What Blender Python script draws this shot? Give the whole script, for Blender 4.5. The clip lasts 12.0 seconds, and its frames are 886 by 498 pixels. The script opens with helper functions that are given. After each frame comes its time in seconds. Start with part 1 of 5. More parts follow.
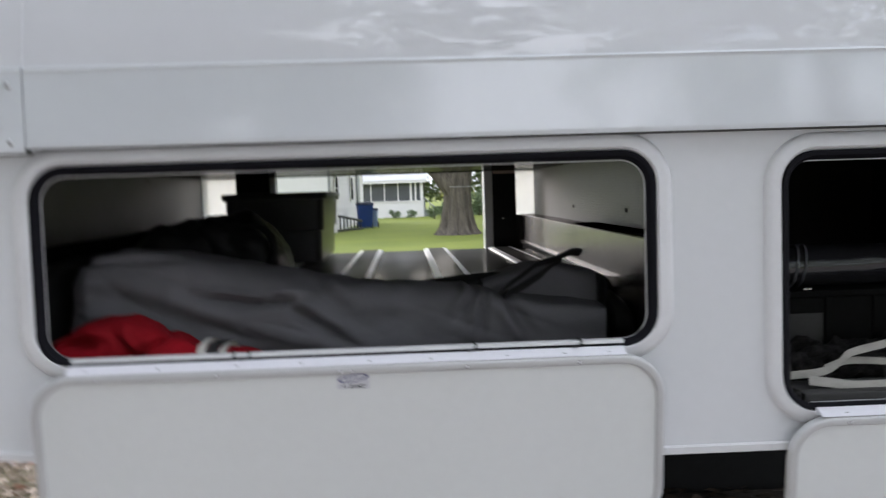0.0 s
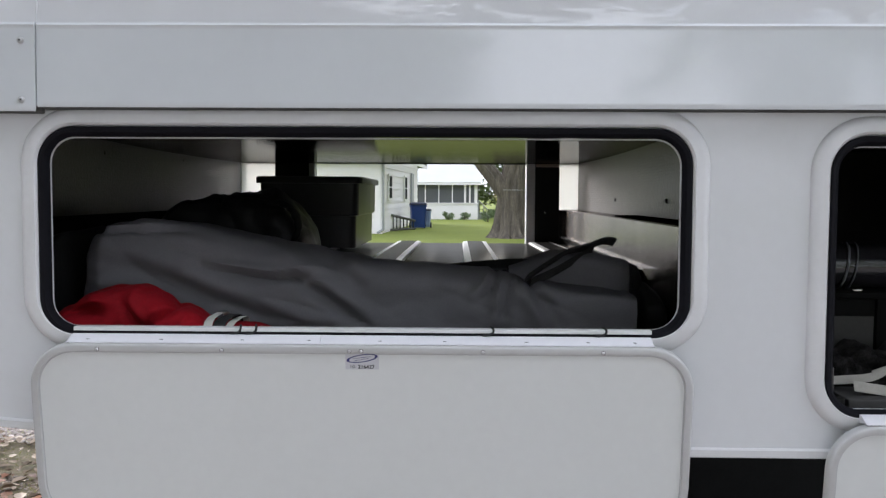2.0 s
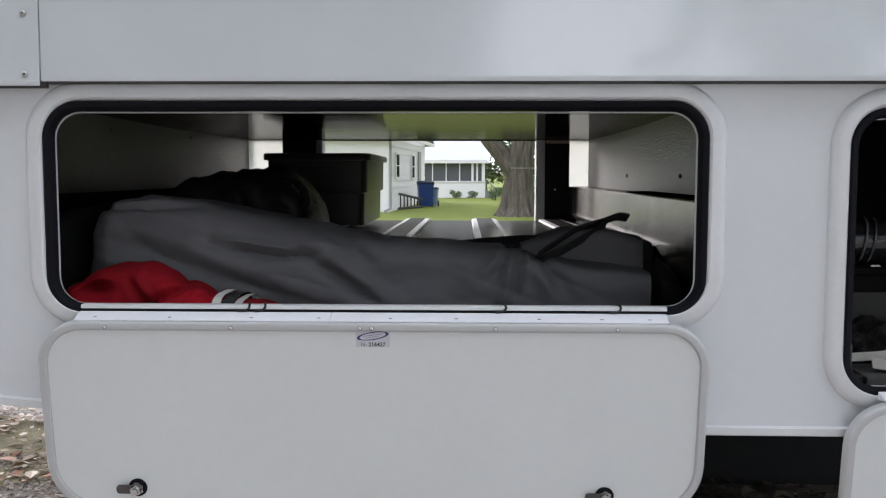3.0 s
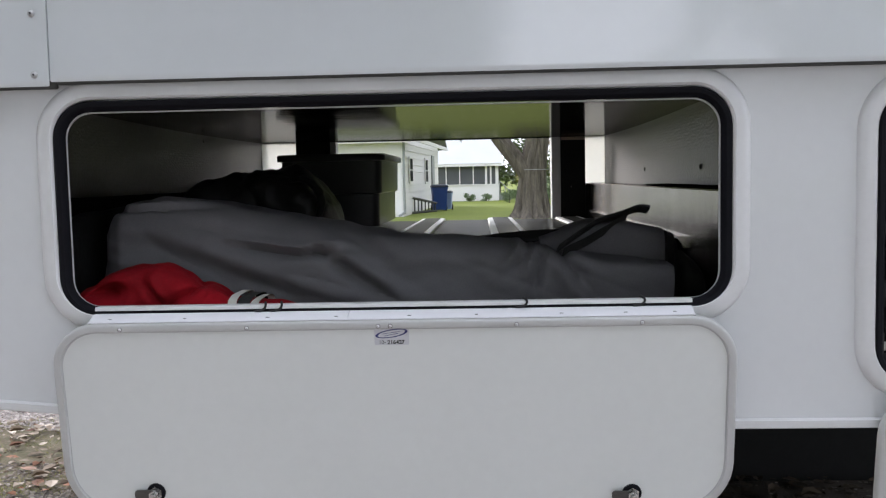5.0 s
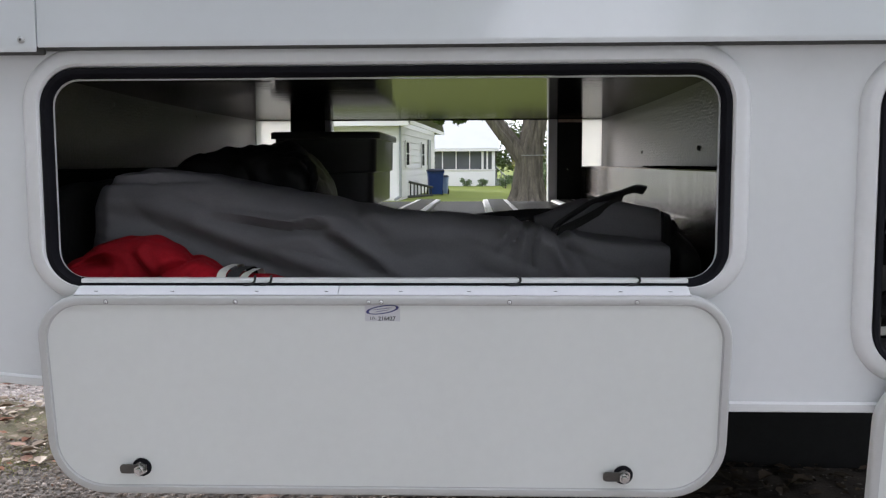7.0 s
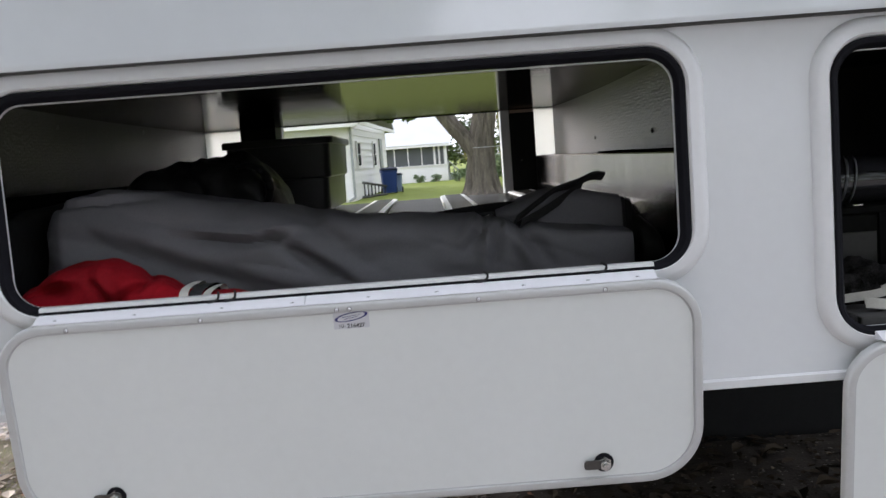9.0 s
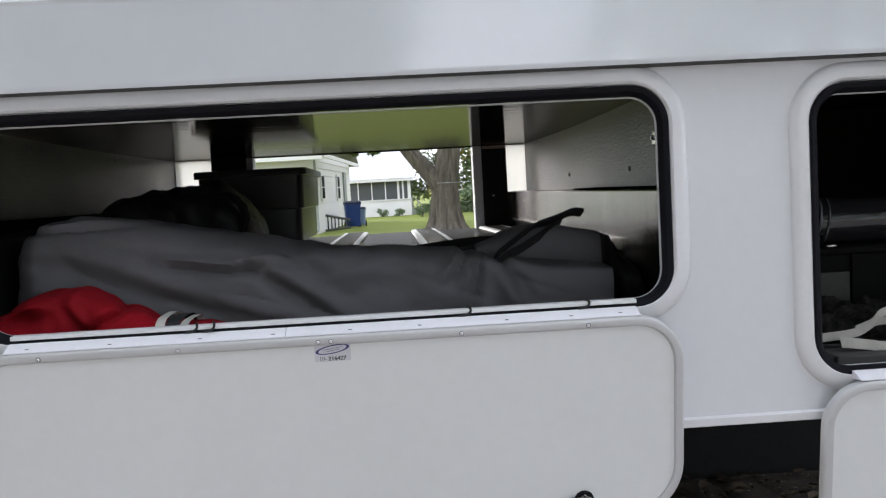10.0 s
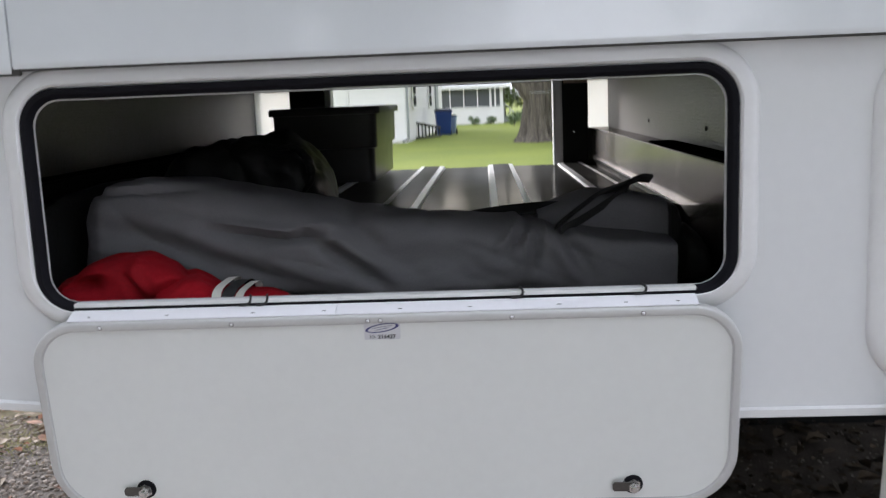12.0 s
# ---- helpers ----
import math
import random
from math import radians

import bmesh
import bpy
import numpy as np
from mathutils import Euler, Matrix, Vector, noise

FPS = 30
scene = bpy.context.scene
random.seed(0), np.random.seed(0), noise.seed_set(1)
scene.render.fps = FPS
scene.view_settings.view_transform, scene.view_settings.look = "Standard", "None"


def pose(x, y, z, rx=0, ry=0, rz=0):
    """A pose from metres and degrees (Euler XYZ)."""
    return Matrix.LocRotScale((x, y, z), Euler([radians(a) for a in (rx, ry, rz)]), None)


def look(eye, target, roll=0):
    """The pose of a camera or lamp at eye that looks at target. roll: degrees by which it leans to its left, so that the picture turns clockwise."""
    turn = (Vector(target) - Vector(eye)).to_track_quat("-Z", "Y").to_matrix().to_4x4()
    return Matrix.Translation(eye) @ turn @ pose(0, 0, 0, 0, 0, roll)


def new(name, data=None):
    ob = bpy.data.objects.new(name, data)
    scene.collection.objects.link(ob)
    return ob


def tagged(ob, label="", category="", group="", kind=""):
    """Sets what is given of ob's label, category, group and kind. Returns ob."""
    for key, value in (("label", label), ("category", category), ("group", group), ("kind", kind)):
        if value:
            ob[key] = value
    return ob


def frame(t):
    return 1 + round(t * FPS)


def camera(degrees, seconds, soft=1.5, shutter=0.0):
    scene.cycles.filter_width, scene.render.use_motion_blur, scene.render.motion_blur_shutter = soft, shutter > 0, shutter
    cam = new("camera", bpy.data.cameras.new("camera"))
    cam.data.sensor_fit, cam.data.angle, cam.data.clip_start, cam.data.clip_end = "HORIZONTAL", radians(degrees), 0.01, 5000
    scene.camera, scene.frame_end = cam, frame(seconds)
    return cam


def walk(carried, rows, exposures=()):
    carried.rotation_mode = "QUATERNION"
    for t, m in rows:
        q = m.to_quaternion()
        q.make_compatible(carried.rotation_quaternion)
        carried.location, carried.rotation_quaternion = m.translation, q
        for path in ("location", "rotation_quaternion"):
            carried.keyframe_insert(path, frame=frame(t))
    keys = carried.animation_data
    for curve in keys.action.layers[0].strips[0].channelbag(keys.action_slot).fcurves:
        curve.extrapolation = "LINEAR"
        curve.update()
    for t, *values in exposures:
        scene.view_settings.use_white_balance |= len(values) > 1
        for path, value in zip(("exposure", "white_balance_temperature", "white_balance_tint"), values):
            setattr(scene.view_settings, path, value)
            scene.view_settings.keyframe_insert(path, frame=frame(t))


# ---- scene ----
cam = camera(52.0, 12.0, soft=1.25, shutter=0.5)
PATH = [
    (0, (0.113, -1.822, 1.478), (0.196, 0.172, 1.351), -1.8),
    (0.1, (0.131, -1.79, 1.465), (0.232, 0.203, 1.327), 0.5),
    (0.2, (0.143, -1.777, 1.458), (0.234, 0.217, 1.337), 1.7),
    (0.3, (0.159, -1.764, 1.449), (0.206, 0.232, 1.325), 1.1),
    (0.5, (0.173, -1.752, 1.449), (0.178, 0.244, 1.326), 0.7),
    (1, (0.184, -1.757, 1.446), (0.175, 0.241, 1.34), 0.5),
    (1.5, (0.179, -1.742, 1.44), (0.168, 0.255, 1.341), 0.3),
    (2, (0.181, -1.731, 1.422), (0.147, 0.265, 1.304), 0.3),
    (2.5, (0.182, -1.716, 1.414), (0.14, 0.278, 1.272), 0.2),
    (3, (0.173, -1.703, 1.415), (0.123, 0.29, 1.25), 0.1),
    (5, (0.166, -1.67, 1.395), (0.083, 0.322, 1.239), -1.2),
    (5.5, (0.167, -1.667, 1.392), (0.083, 0.325, 1.234), -1.5),
    (6, (0.166, -1.657, 1.388), (0.085, 0.334, 1.223), -0.6),
    (6.5, (0.167, -1.651, 1.382), (0.094, 0.34, 1.206), -0.2),
    (8.5, (0.172, -1.629, 1.37), (0.126, 0.359, 1.154), -1.9),
    (9, (0.158, -1.629, 1.383), (0.176, 0.361, 1.182), -4.3),
    (9.5, (0.129, -1.629, 1.388), (0.222, 0.365, 1.252), -4.1),
    (10, (0.119, -1.62, 1.382), (0.226, 0.373, 1.252), -3.1),
    (10.5, (0.115, -1.613, 1.379), (0.175, 0.38, 1.23), -2.5),
    (11, (0.118, -1.606, 1.381), (0.147, 0.389, 1.229), -2.0),
    (11.5, (0.126, -1.586, 1.402), (0.103, 0.406, 1.225), -0.6),
    (11.6, (0.136, -1.582, 1.412), (0.092, 0.408, 1.217), -0.2),
    (11.7, (0.143, -1.578, 1.424), (0.078, 0.409, 1.208), -0.4),
    (11.8, (0.156, -1.579, 1.446), (0.078, 0.403, 1.193), -0.4),
    (11.9, (0.176, -1.574, 1.466), (0.079, 0.403, 1.18), -1.5),
    (12, (0.192, -1.576, 1.504), (0.091, 0.395, 1.179), -2.3),
]
walk(cam, [(t, look(eye, target, roll)) for t, eye, target, roll in PATH], exposures=[(t, 1.22 + e, 6130, 13.5) for t, e in ((0.0, 0.0), (6.5, -0.04), (8.5, -0.05), (9.5, 0.10), (12.0, 0.08))])

# ---- sky, sun ----
world = bpy.data.worlds.new("overcast_sky")
scene.world = world
world.use_nodes = True
wn = world.node_tree
sky = wn.nodes.new("ShaderNodeTexSky")
sky.sky_type = "NISHITA"
sky.sun_disc = False
sky.sun_elevation, sky.sun_rotation = radians(13), radians(322)
sky.dust_density, sky.ozone_density = 5.0, 1.0
# broken cloud over the clear sky
w_co = wn.nodes.new("ShaderNodeTexCoord")
w_map = wn.nodes.new("ShaderNodeMapping")
w_map.inputs["Scale"].default_value = (1.0, 1.0, 2.2)
w_cloud = wn.nodes.new("ShaderNodeTexNoise")
w_cloud.inputs["Scale"].default_value, w_cloud.inputs["Detail"].default_value, w_cloud.inputs["Roughness"].default_value = 3.0, 6.0, 0.55
w_ramp = wn.nodes.new("ShaderNodeMapRange")
w_ramp.inputs["From Min"].default_value, w_ramp.inputs["From Max"].default_value = 0.36, 0.56
w_ramp.inputs["To Min"].default_value, w_ramp.inputs["To Max"].default_value = 0.35, 1.0
w_mix = wn.nodes.new("ShaderNodeMix")
w_mix.data_type = "RGBA"
w_mix.inputs["B"].default_value = (6.6, 6.75, 6.95, 1)
wn.links.new(w_co.outputs["Generated"], w_map.inputs[0])
wn.links.new(w_map.outputs[0], w_cloud.inputs["Vector"])
wn.links.new(w_cloud.outputs["Fac"], w_ramp.inputs["Value"])
wn.links.new(w_ramp.outputs[0], w_mix.inputs["Factor"])
wn.links.new(sky.outputs[0], w_mix.inputs["A"])
wn.links.new(w_mix.outputs["Result"], wn.nodes["Background"].inputs[0])
wn.nodes["Background"].inputs[1].default_value = 0.15
sun = new("sun", bpy.data.lights.new("sun", "SUN"))
sun.data.energy, sun.data.angle, sun.data.color = 1.5, radians(20), (1.0, 0.97, 0.93)
sun.matrix_world = look((math.sin(radians(322)) * 20, math.cos(radians(322)) * 20, 4.62), (0, 0, 0))


# ---- materials ----
def mat(name, base, rough=0.5, metal=0.0, vary=0.12, scale=6.0, fine=60.0, bump=0.0, bump_scale=80.0, coat=0.0, dark=None, spec=0.5, random_vary=0.0, stretch=None):
    """A surface with variation at two scales: broad stains and fine grain, with relief."""
    m = bpy.data.materials.new(name)
    m.use_nodes = True
    n, l = m.node_tree.nodes, m.node_tree.links
    b = n["Principled BSDF"]
    co = n.new("ShaderNodeTexCoord")
    vec = co.outputs["Object"]
    if stretch:
        mp = n.new("ShaderNodeMapping")
        mp.inputs["Scale"].default_value = stretch
        l.new(vec, mp.inputs[0])
        vec = mp.outputs[0]
    def noise_tex(s, d=4):
        t = n.new("ShaderNodeTexNoise")
        t.inputs["Scale"].default_value, t.inputs["Detail"].default_value = s, d
        l.new(vec, t.inputs["Vector"])
        return t.outputs["Fac"]
    a, c = noise_tex(scale), noise_tex(fine, 2)
    add = n.new("ShaderNodeMath"); add.operation = "MULTIPLY_ADD"
    l.new(a, add.inputs[0]); add.inputs[1].default_value = 0.65
    mul = n.new("ShaderNodeMath"); mul.operation = "MULTIPLY"
    l.new(c, mul.inputs[0]); mul.inputs[1].default_value = 0.35
    l.new(mul.outputs[0], add.inputs[2])
    fac = add.outputs[0]
    if random_vary:
        oi = n.new("ShaderNodeObjectInfo")
        ma = n.new("ShaderNodeMath"); ma.operation = "MULTIPLY_ADD"
        l.new(oi.outputs["Random"], ma.inputs[0]); ma.inputs[1].default_value = random_vary
        l.new(fac, ma.inputs[2])
        fac = ma.outputs[0]
    ramp = n.new("ShaderNodeMapRange")
    ramp.inputs["From Min"].default_value, ramp.inputs["From Max"].default_value = 0.3, 0.7
    l.new(fac, ramp.inputs["Value"])
    mix = n.new("ShaderNodeMix"); mix.data_type = "RGBA"
    l.new(ramp.outputs[0], mix.inputs["Factor"])
    low = dark if dark else tuple(v * (1 - vary) for v in base)
    mix.inputs["A"].default_value = (*low, 1)
    mix.inputs["B"].default_value = (*[min(1, v * (1 + vary * 0.5)) for v in base], 1)
    l.new(mix.outputs["Result"], b.inputs["Base Color"])
    rr = n.new("ShaderNodeMapRange")
    rr.inputs["To Min"].default_value, rr.inputs["To Max"].default_value = max(0.02, rough * 0.85), min(1, rough * 1.15)
    l.new(a, rr.inputs["Value"])
    l.new(rr.outputs[0], b.inputs["Roughness"])
    b.inputs["Metallic"].default_value = metal
    b.inputs["Specular IOR Level"].default_value = spec
    b.inputs["Coat Weight"].default_value = coat
    b.inputs["Coat Roughness"].default_value = 0.05
    if bump:
        bp = n.new("ShaderNodeBump")
        bp.inputs["Strength"].default_value, bp.inputs["Distance"].default_value = bump, 0.004
        l.new(noise_tex(bump_scale, 3), bp.inputs["Height"])
        l.new(bp.outputs[0], b.inputs["Normal"])
    return m


def mix_ground(name, c1, c2, c3, s1, s2, rough=0.95, bump=0.5):
    """Ground cover: two colours in patches with a third in fine specks."""
    m = mat(name, c1, rough, vary=0.3, scale=s1, fine=s2, bump=bump, bump_scale=s2, dark=c2, spec=0.2)
    n, l = m.node_tree.nodes, m.node_tree.links
    b = n["Principled BSDF"]
    old = b.inputs["Base Color"].links[0].from_socket
    v = n.new("ShaderNodeTexVoronoi"); v.inputs["Scale"].default_value = s2 * 0.6
    l.new(n["Texture Coordinate"].outputs["Object"], v.inputs["Vector"])
    r = n.new("ShaderNodeMapRange")
    r.inputs["From Min"].default_value, r.inputs["From Max"].default_value = 0.15, 0.45
    r.inputs["To Min"].default_value, r.inputs["To Max"].default_value = 0.6, 0.0
    l.new(v.outputs["Distance"], r.inputs["Value"])
    mx = n.new("ShaderNodeMix"); mx.data_type = "RGBA"
    l.new(r.outputs[0], mx.inputs["Factor"])
    l.new(old, mx.inputs["A"]); mx.inputs["B"].default_value = (*c3, 1)
    l.new(mx.outputs["Result"], b.inputs["Base Color"])
    return m


M_SHELL = mat("white_gelcoat", (0.673, 0.683, 0.70), 0.32, vary=0.04, scale=1.5, fine=40, bump=0.015, bump_scale=9, coat=0.25)
M_BAND = mat("white_roof_band", (0.640, 0.665, 0.69), 0.5, vary=0.03, scale=1.2, fine=30, bump=0.012, bump_scale=5, coat=1.0)
M_TOP = mat("white_roof_gelcoat", (0.625, 0.628, 0.645), 0.5, vary=0.03, scale=1.2, fine=30, bump=0.0012, bump_scale=4, coat=1.0)
for m, r in ((M_BAND, 0.075), (M_TOP, 0.016)):
    m.node_tree.nodes["Principled BSDF"].inputs["Coat IOR"].default_value = 1.72
    m.node_tree.nodes["Principled BSDF"].inputs["Coat Roughness"].default_value = r
M_DOOR = mat("white_door_liner", (0.705, 0.718, 0.712), 0.42, vary=0.04, scale=2.0, fine=50, bump=0.02, bump_scale=15)
M_TRIM = mat("white_painted_aluminium", (0.69, 0.69, 0.70), 0.3, vary=0.05, scale=5, fine=80)
M_BORDER = mat("satin_aluminium_border", (0.52, 0.52, 0.52), 0.35, vary=0.06, scale=8, fine=90, metal=0.15)
M_HINGE = mat("white_hinge", (0.84, 0.83, 0.87), 0.3, vary=0.05, scale=10, fine=100)
M_LIPS = mat("pale_lip", (0.50, 0.50, 0.50), 0.4, vary=0.1, scale=10, fine=100)
M_LIP = mat("white_lip", (0.72, 0.72, 0.72), 0.35, vary=0.08, scale=10, fine=100)
M_RUBBER = mat("black_rubber", (0.007, 0.007, 0.010), 0.65, vary=0.3, scale=20, fine=150, bump=0.1, bump_scale=200, spec=0.12)
M_MATT = mat("matt_black_shade", (0.006, 0.006, 0.006), 0.95, vary=0.3, scale=10, fine=80, spec=0.0)
M_SHADE = mat("painted_shade_grey", (0.10, 0.102, 0.10), 0.8, vary=0.3, scale=6, fine=60, spec=0.2)
M_STEEL = mat("zinc_steel", (0.58, 0.575, 0.565), 0.22, metal=1.0, vary=0.15, scale=60, fine=300)
M_SCREW = mat("screw_head", (0.5, 0.5, 0.5), 0.35, metal=0.8, vary=0.2, scale=80, fine=300)
M_HOLE = mat("dark_recess", (0.05, 0.05, 0.05), 0.7, vary=0.2)
M_PRINT = mat("navy_print", (0.03, 0.03, 0.16), 0.5, vary=0.1)
M_LABEL = mat("label_film", (0.62, 0.62, 0.66), 0.25, vary=0.03)
M_INK = mat("black_ink", (0.008, 0.008, 0.01), 0.5, vary=0.1)
M_UNDER = mat("black_underside", (0.006, 0.006, 0.006), 0.6, vary=0.5, scale=14, fine=70, bump=0.15, bump_scale=25, spec=0.2)
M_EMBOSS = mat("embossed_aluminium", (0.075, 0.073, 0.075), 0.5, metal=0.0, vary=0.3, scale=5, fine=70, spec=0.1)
def pebble(m, scale, depth):
    """Rounded pebble embossing as relief."""
    n, l = m.node_tree.nodes, m.node_tree.links
    v = n.new("ShaderNodeTexVoronoi")
    v.inputs["Scale"].default_value, v.inputs["Randomness"].default_value = scale, 0.7
    l.new(n["Texture Coordinate"].outputs["Object"], v.inputs["Vector"])
    b = n.new("ShaderNodeBump")
    b.inputs["Strength"].default_value, b.inputs["Distance"].default_value = 1.0, depth
    l.new(v.outputs["Distance"], b.inputs["Height"])
    l.new(b.outputs[0], n["Principled BSDF"].inputs["Normal"])
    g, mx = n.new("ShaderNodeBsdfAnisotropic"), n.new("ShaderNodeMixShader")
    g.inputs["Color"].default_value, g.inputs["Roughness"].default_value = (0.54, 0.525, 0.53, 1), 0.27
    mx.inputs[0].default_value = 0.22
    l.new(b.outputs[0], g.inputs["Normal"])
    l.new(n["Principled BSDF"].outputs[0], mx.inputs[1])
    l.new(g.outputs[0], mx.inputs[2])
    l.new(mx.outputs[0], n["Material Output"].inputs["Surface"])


pebble(M_EMBOSS, 125, 0.0009)
M_CAM = mat("dull_steel", (0.12, 0.115, 0.11), 0.4, metal=0.9, vary=0.2, scale=60, fine=300)
M_SEAM = mat("shadow_gap", (0.48, 0.48, 0.49), 0.7, vary=0.1)
M_BRUSH = mat("brushed_aluminium", (0.47, 0.45, 0.445), 0.24, metal=1.0, vary=0.35, scale=1.0, fine=16, bump=0.10, bump_scale=30, stretch=(5, 5, 0.5))
M_CEIL = mat("polished_aluminium_ceiling", (0.23, 0.225, 0.225), 0.10, metal=1.0, vary=0.06, scale=3, fine=40)
def plain_gloss(m, tone):
    """Oxidised metal: a gloss that does not rise towards grazing angles."""
    n, l = m.node_tree.nodes, m.node_tree.links
    g = n.new("ShaderNodeBsdfAnisotropic")
    if tone:
        g.inputs["Color"].default_value = (*tone, 1)
    else:
        l.new(n["Principled BSDF"].inputs["Base Color"].links[0].from_socket, g.inputs["Color"])
    l.new(n["Principled BSDF"].inputs["Roughness"].links[0].from_socket, g.inputs["Roughness"])
    l.new(g.outputs[0], n["Material Output"].inputs["Surface"])


plain_gloss(M_CEIL, (0.27, 0.264, 0.26))
nt = M_CEIL.node_tree
cm, cn, cb = nt.nodes.new("ShaderNodeMapping"), nt.nodes.new("ShaderNodeTexNoise"), nt.nodes.new("ShaderNodeBump")
cm.inputs["Scale"].default_value = (1.2, 9.0, 1.0)
cn.inputs["Scale"].default_value, cn.inputs["Detail"].default_value = 2.0, 3.0
cb.inputs["Strength"].default_value, cb.inputs["Distance"].default_value = 0.16, 0.004
nt.links.new(nt.nodes["Texture Coordinate"].outputs["Object"], cm.inputs[0])
nt.links.new(cm.outputs[0], cn.inputs["Vector"])
nt.links.new(cn.outputs["Fac"], cb.inputs["Height"])
nt.links.new(cb.outputs[0], nt.nodes["Glossy BSDF"].inputs["Normal"])
plain_gloss(M_BRUSH, None)
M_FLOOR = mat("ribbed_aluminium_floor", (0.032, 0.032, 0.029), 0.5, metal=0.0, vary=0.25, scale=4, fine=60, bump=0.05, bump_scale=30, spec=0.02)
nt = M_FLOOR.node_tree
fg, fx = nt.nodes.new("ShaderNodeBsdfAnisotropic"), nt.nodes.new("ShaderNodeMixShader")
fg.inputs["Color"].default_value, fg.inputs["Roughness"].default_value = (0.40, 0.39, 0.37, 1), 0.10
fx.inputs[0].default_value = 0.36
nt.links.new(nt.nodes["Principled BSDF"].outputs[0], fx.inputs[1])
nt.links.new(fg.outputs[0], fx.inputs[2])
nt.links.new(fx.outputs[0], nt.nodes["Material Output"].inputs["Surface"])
M_BRIGHT = mat("polished_aluminium_angle", (0.9, 0.89, 0.88), 0.16, metal=1.0, vary=0.08, scale=10, fine=90)
M_RIB = mat("painted_rib_shine", (0.85, 0.85, 0.84), 0.3, metal=0.0, vary=0.08, scale=8, fine=60)
M_LINER = mat("white_far_liner", (0.78, 0.78, 0.76), 0.4, vary=0.08, scale=4, fine=50, bump=0.03)
M_LINER.node_tree.nodes["Principled BSDF"].inputs["Roughness"].default_value = 0.4
def backlit(m, share_through):
    """Thin sheet that lets part of the light through."""
    n, l = m.node_tree.nodes, m.node_tree.links
    t = n.new("ShaderNodeBsdfTranslucent")
    t.inputs["Color"].default_value = (0.9, 0.9, 0.88, 1)
    mx = n.new("ShaderNodeMixShader")
    mx.inputs[0].default_value = share_through
    l.new(n["Principled BSDF"].outputs[0], mx.inputs[1])
    l.new(t.outputs[0], mx.inputs[2])
    l.new(mx.outputs[0], n["Material Output"].inputs["Surface"])


backlit(M_LINER, 0.7)
M_TAN = mat("tan_wood_strip", (0.40, 0.30, 0.24), 0.6, vary=0.2, scale=12, fine=90)
# Soil colour holds the shade under the camper.
M_SOIL = mat("under_shade_soil", (0.045, 0.038, 0.032), 0.95, vary=0.5, scale=9, fine=90, bump=1.0, bump_scale=70, dark=(0.018, 0.015, 0.012), spec=0.1)
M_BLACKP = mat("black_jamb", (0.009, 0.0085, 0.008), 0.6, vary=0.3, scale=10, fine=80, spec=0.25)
M_GREY = mat("charcoal_fabric", (0.142, 0.138, 0.149), 0.75, vary=0.22, scale=7, fine=350, bump=0.25, bump_scale=700, spec=0.3)
M_GREYD = mat("dark_webbing", (0.022, 0.022, 0.023), 0.8, vary=0.3, scale=20, fine=300, bump=0.3, bump_scale=500)
M_RED = mat("red_fabric", (0.25, 0.005, 0.011), 0.8, vary=0.4, scale=8, fine=300, bump=0.2, bump_scale=500, spec=0.12)
M_WTAPE = mat("white_tape", (0.62, 0.60, 0.55), 0.7, vary=0.12, scale=30, fine=300, bump=0.2, bump_scale=400)
M_BLACKB = mat("black_nylon", (0.011, 0.011, 0.012), 0.6, vary=0.4, scale=9, fine=120, bump=0.3, bump_scale=60, spec=0.22)
M_NYLON = mat("shiny_black_nylon", (0.012, 0.012, 0.013), 0.45, vary=0.4, scale=14, fine=120, bump=0.5, bump_scale=45, spec=0.15)
M_TOTE = mat("black_tote_plastic", (0.055, 0.055, 0.055), 0.30, vary=0.15, scale=8, fine=80, bump=0.01, bump_scale=120, spec=0.25)
M_SIDING = mat("white_siding", (0.88, 0.855, 0.865), 0.6, vary=0.05, scale=0.8, fine=14, random_vary=0.08)
M_PAINT = mat("white_house_paint", (0.89, 0.865, 0.875), 0.55, vary=0.06, scale=1.0, fine=15)
M_ROOF = mat("pale_roofing", (0.60, 0.60, 0.605), 0.7, vary=0.08, scale=1.0, fine=20)
M_SHINGLE = mat("grey_shingle", (0.22, 0.22, 0.22), 0.85, vary=0.25, scale=2, fine=25)
# Matt dark panes in place of glass, so no sky reflection brightens them.
M_DARKPANE = mat("matt_dark_pane", (0.014, 0.016, 0.018), 0.6, vary=0.2, scale=1, fine=5, spec=0.03)
M_SCREEN = mat("porch_screen", (0.10, 0.105, 0.115), 0.5, vary=0.2, scale=1, fine=25)
M_SASH = mat("grey_sash", (0.35, 0.36, 0.37), 0.5, vary=0.1)
M_BLUE = mat("blue_bin_plastic", (0.012, 0.045, 0.22), 0.45, vary=0.15, scale=2, fine=30)
M_BLUEP = mat("faded_blue_plastic", (0.24, 0.31, 0.50), 0.5, vary=0.2, scale=2, fine=30)
M_BLUED = mat("dark_blue_lid", (0.005, 0.010, 0.04), 0.5, vary=0.2, scale=2, fine=30)
M_LADDER = mat("weathered_ladder", (0.04, 0.038, 0.036), 0.6, vary=0.3, scale=6, fine=40)
M_BARK = mat("grey_bark", (0.155, 0.132, 0.108), 0.95, vary=0.5, scale=3, fine=18, bump=1.0, bump_scale=14, dark=(0.04, 0.034, 0.03), stretch=(3.5, 3.5, 0.5))
M_LEAF = mat("green_leaves", (0.09, 0.13, 0.035), 0.6, vary=0.5, scale=1.0, fine=8)
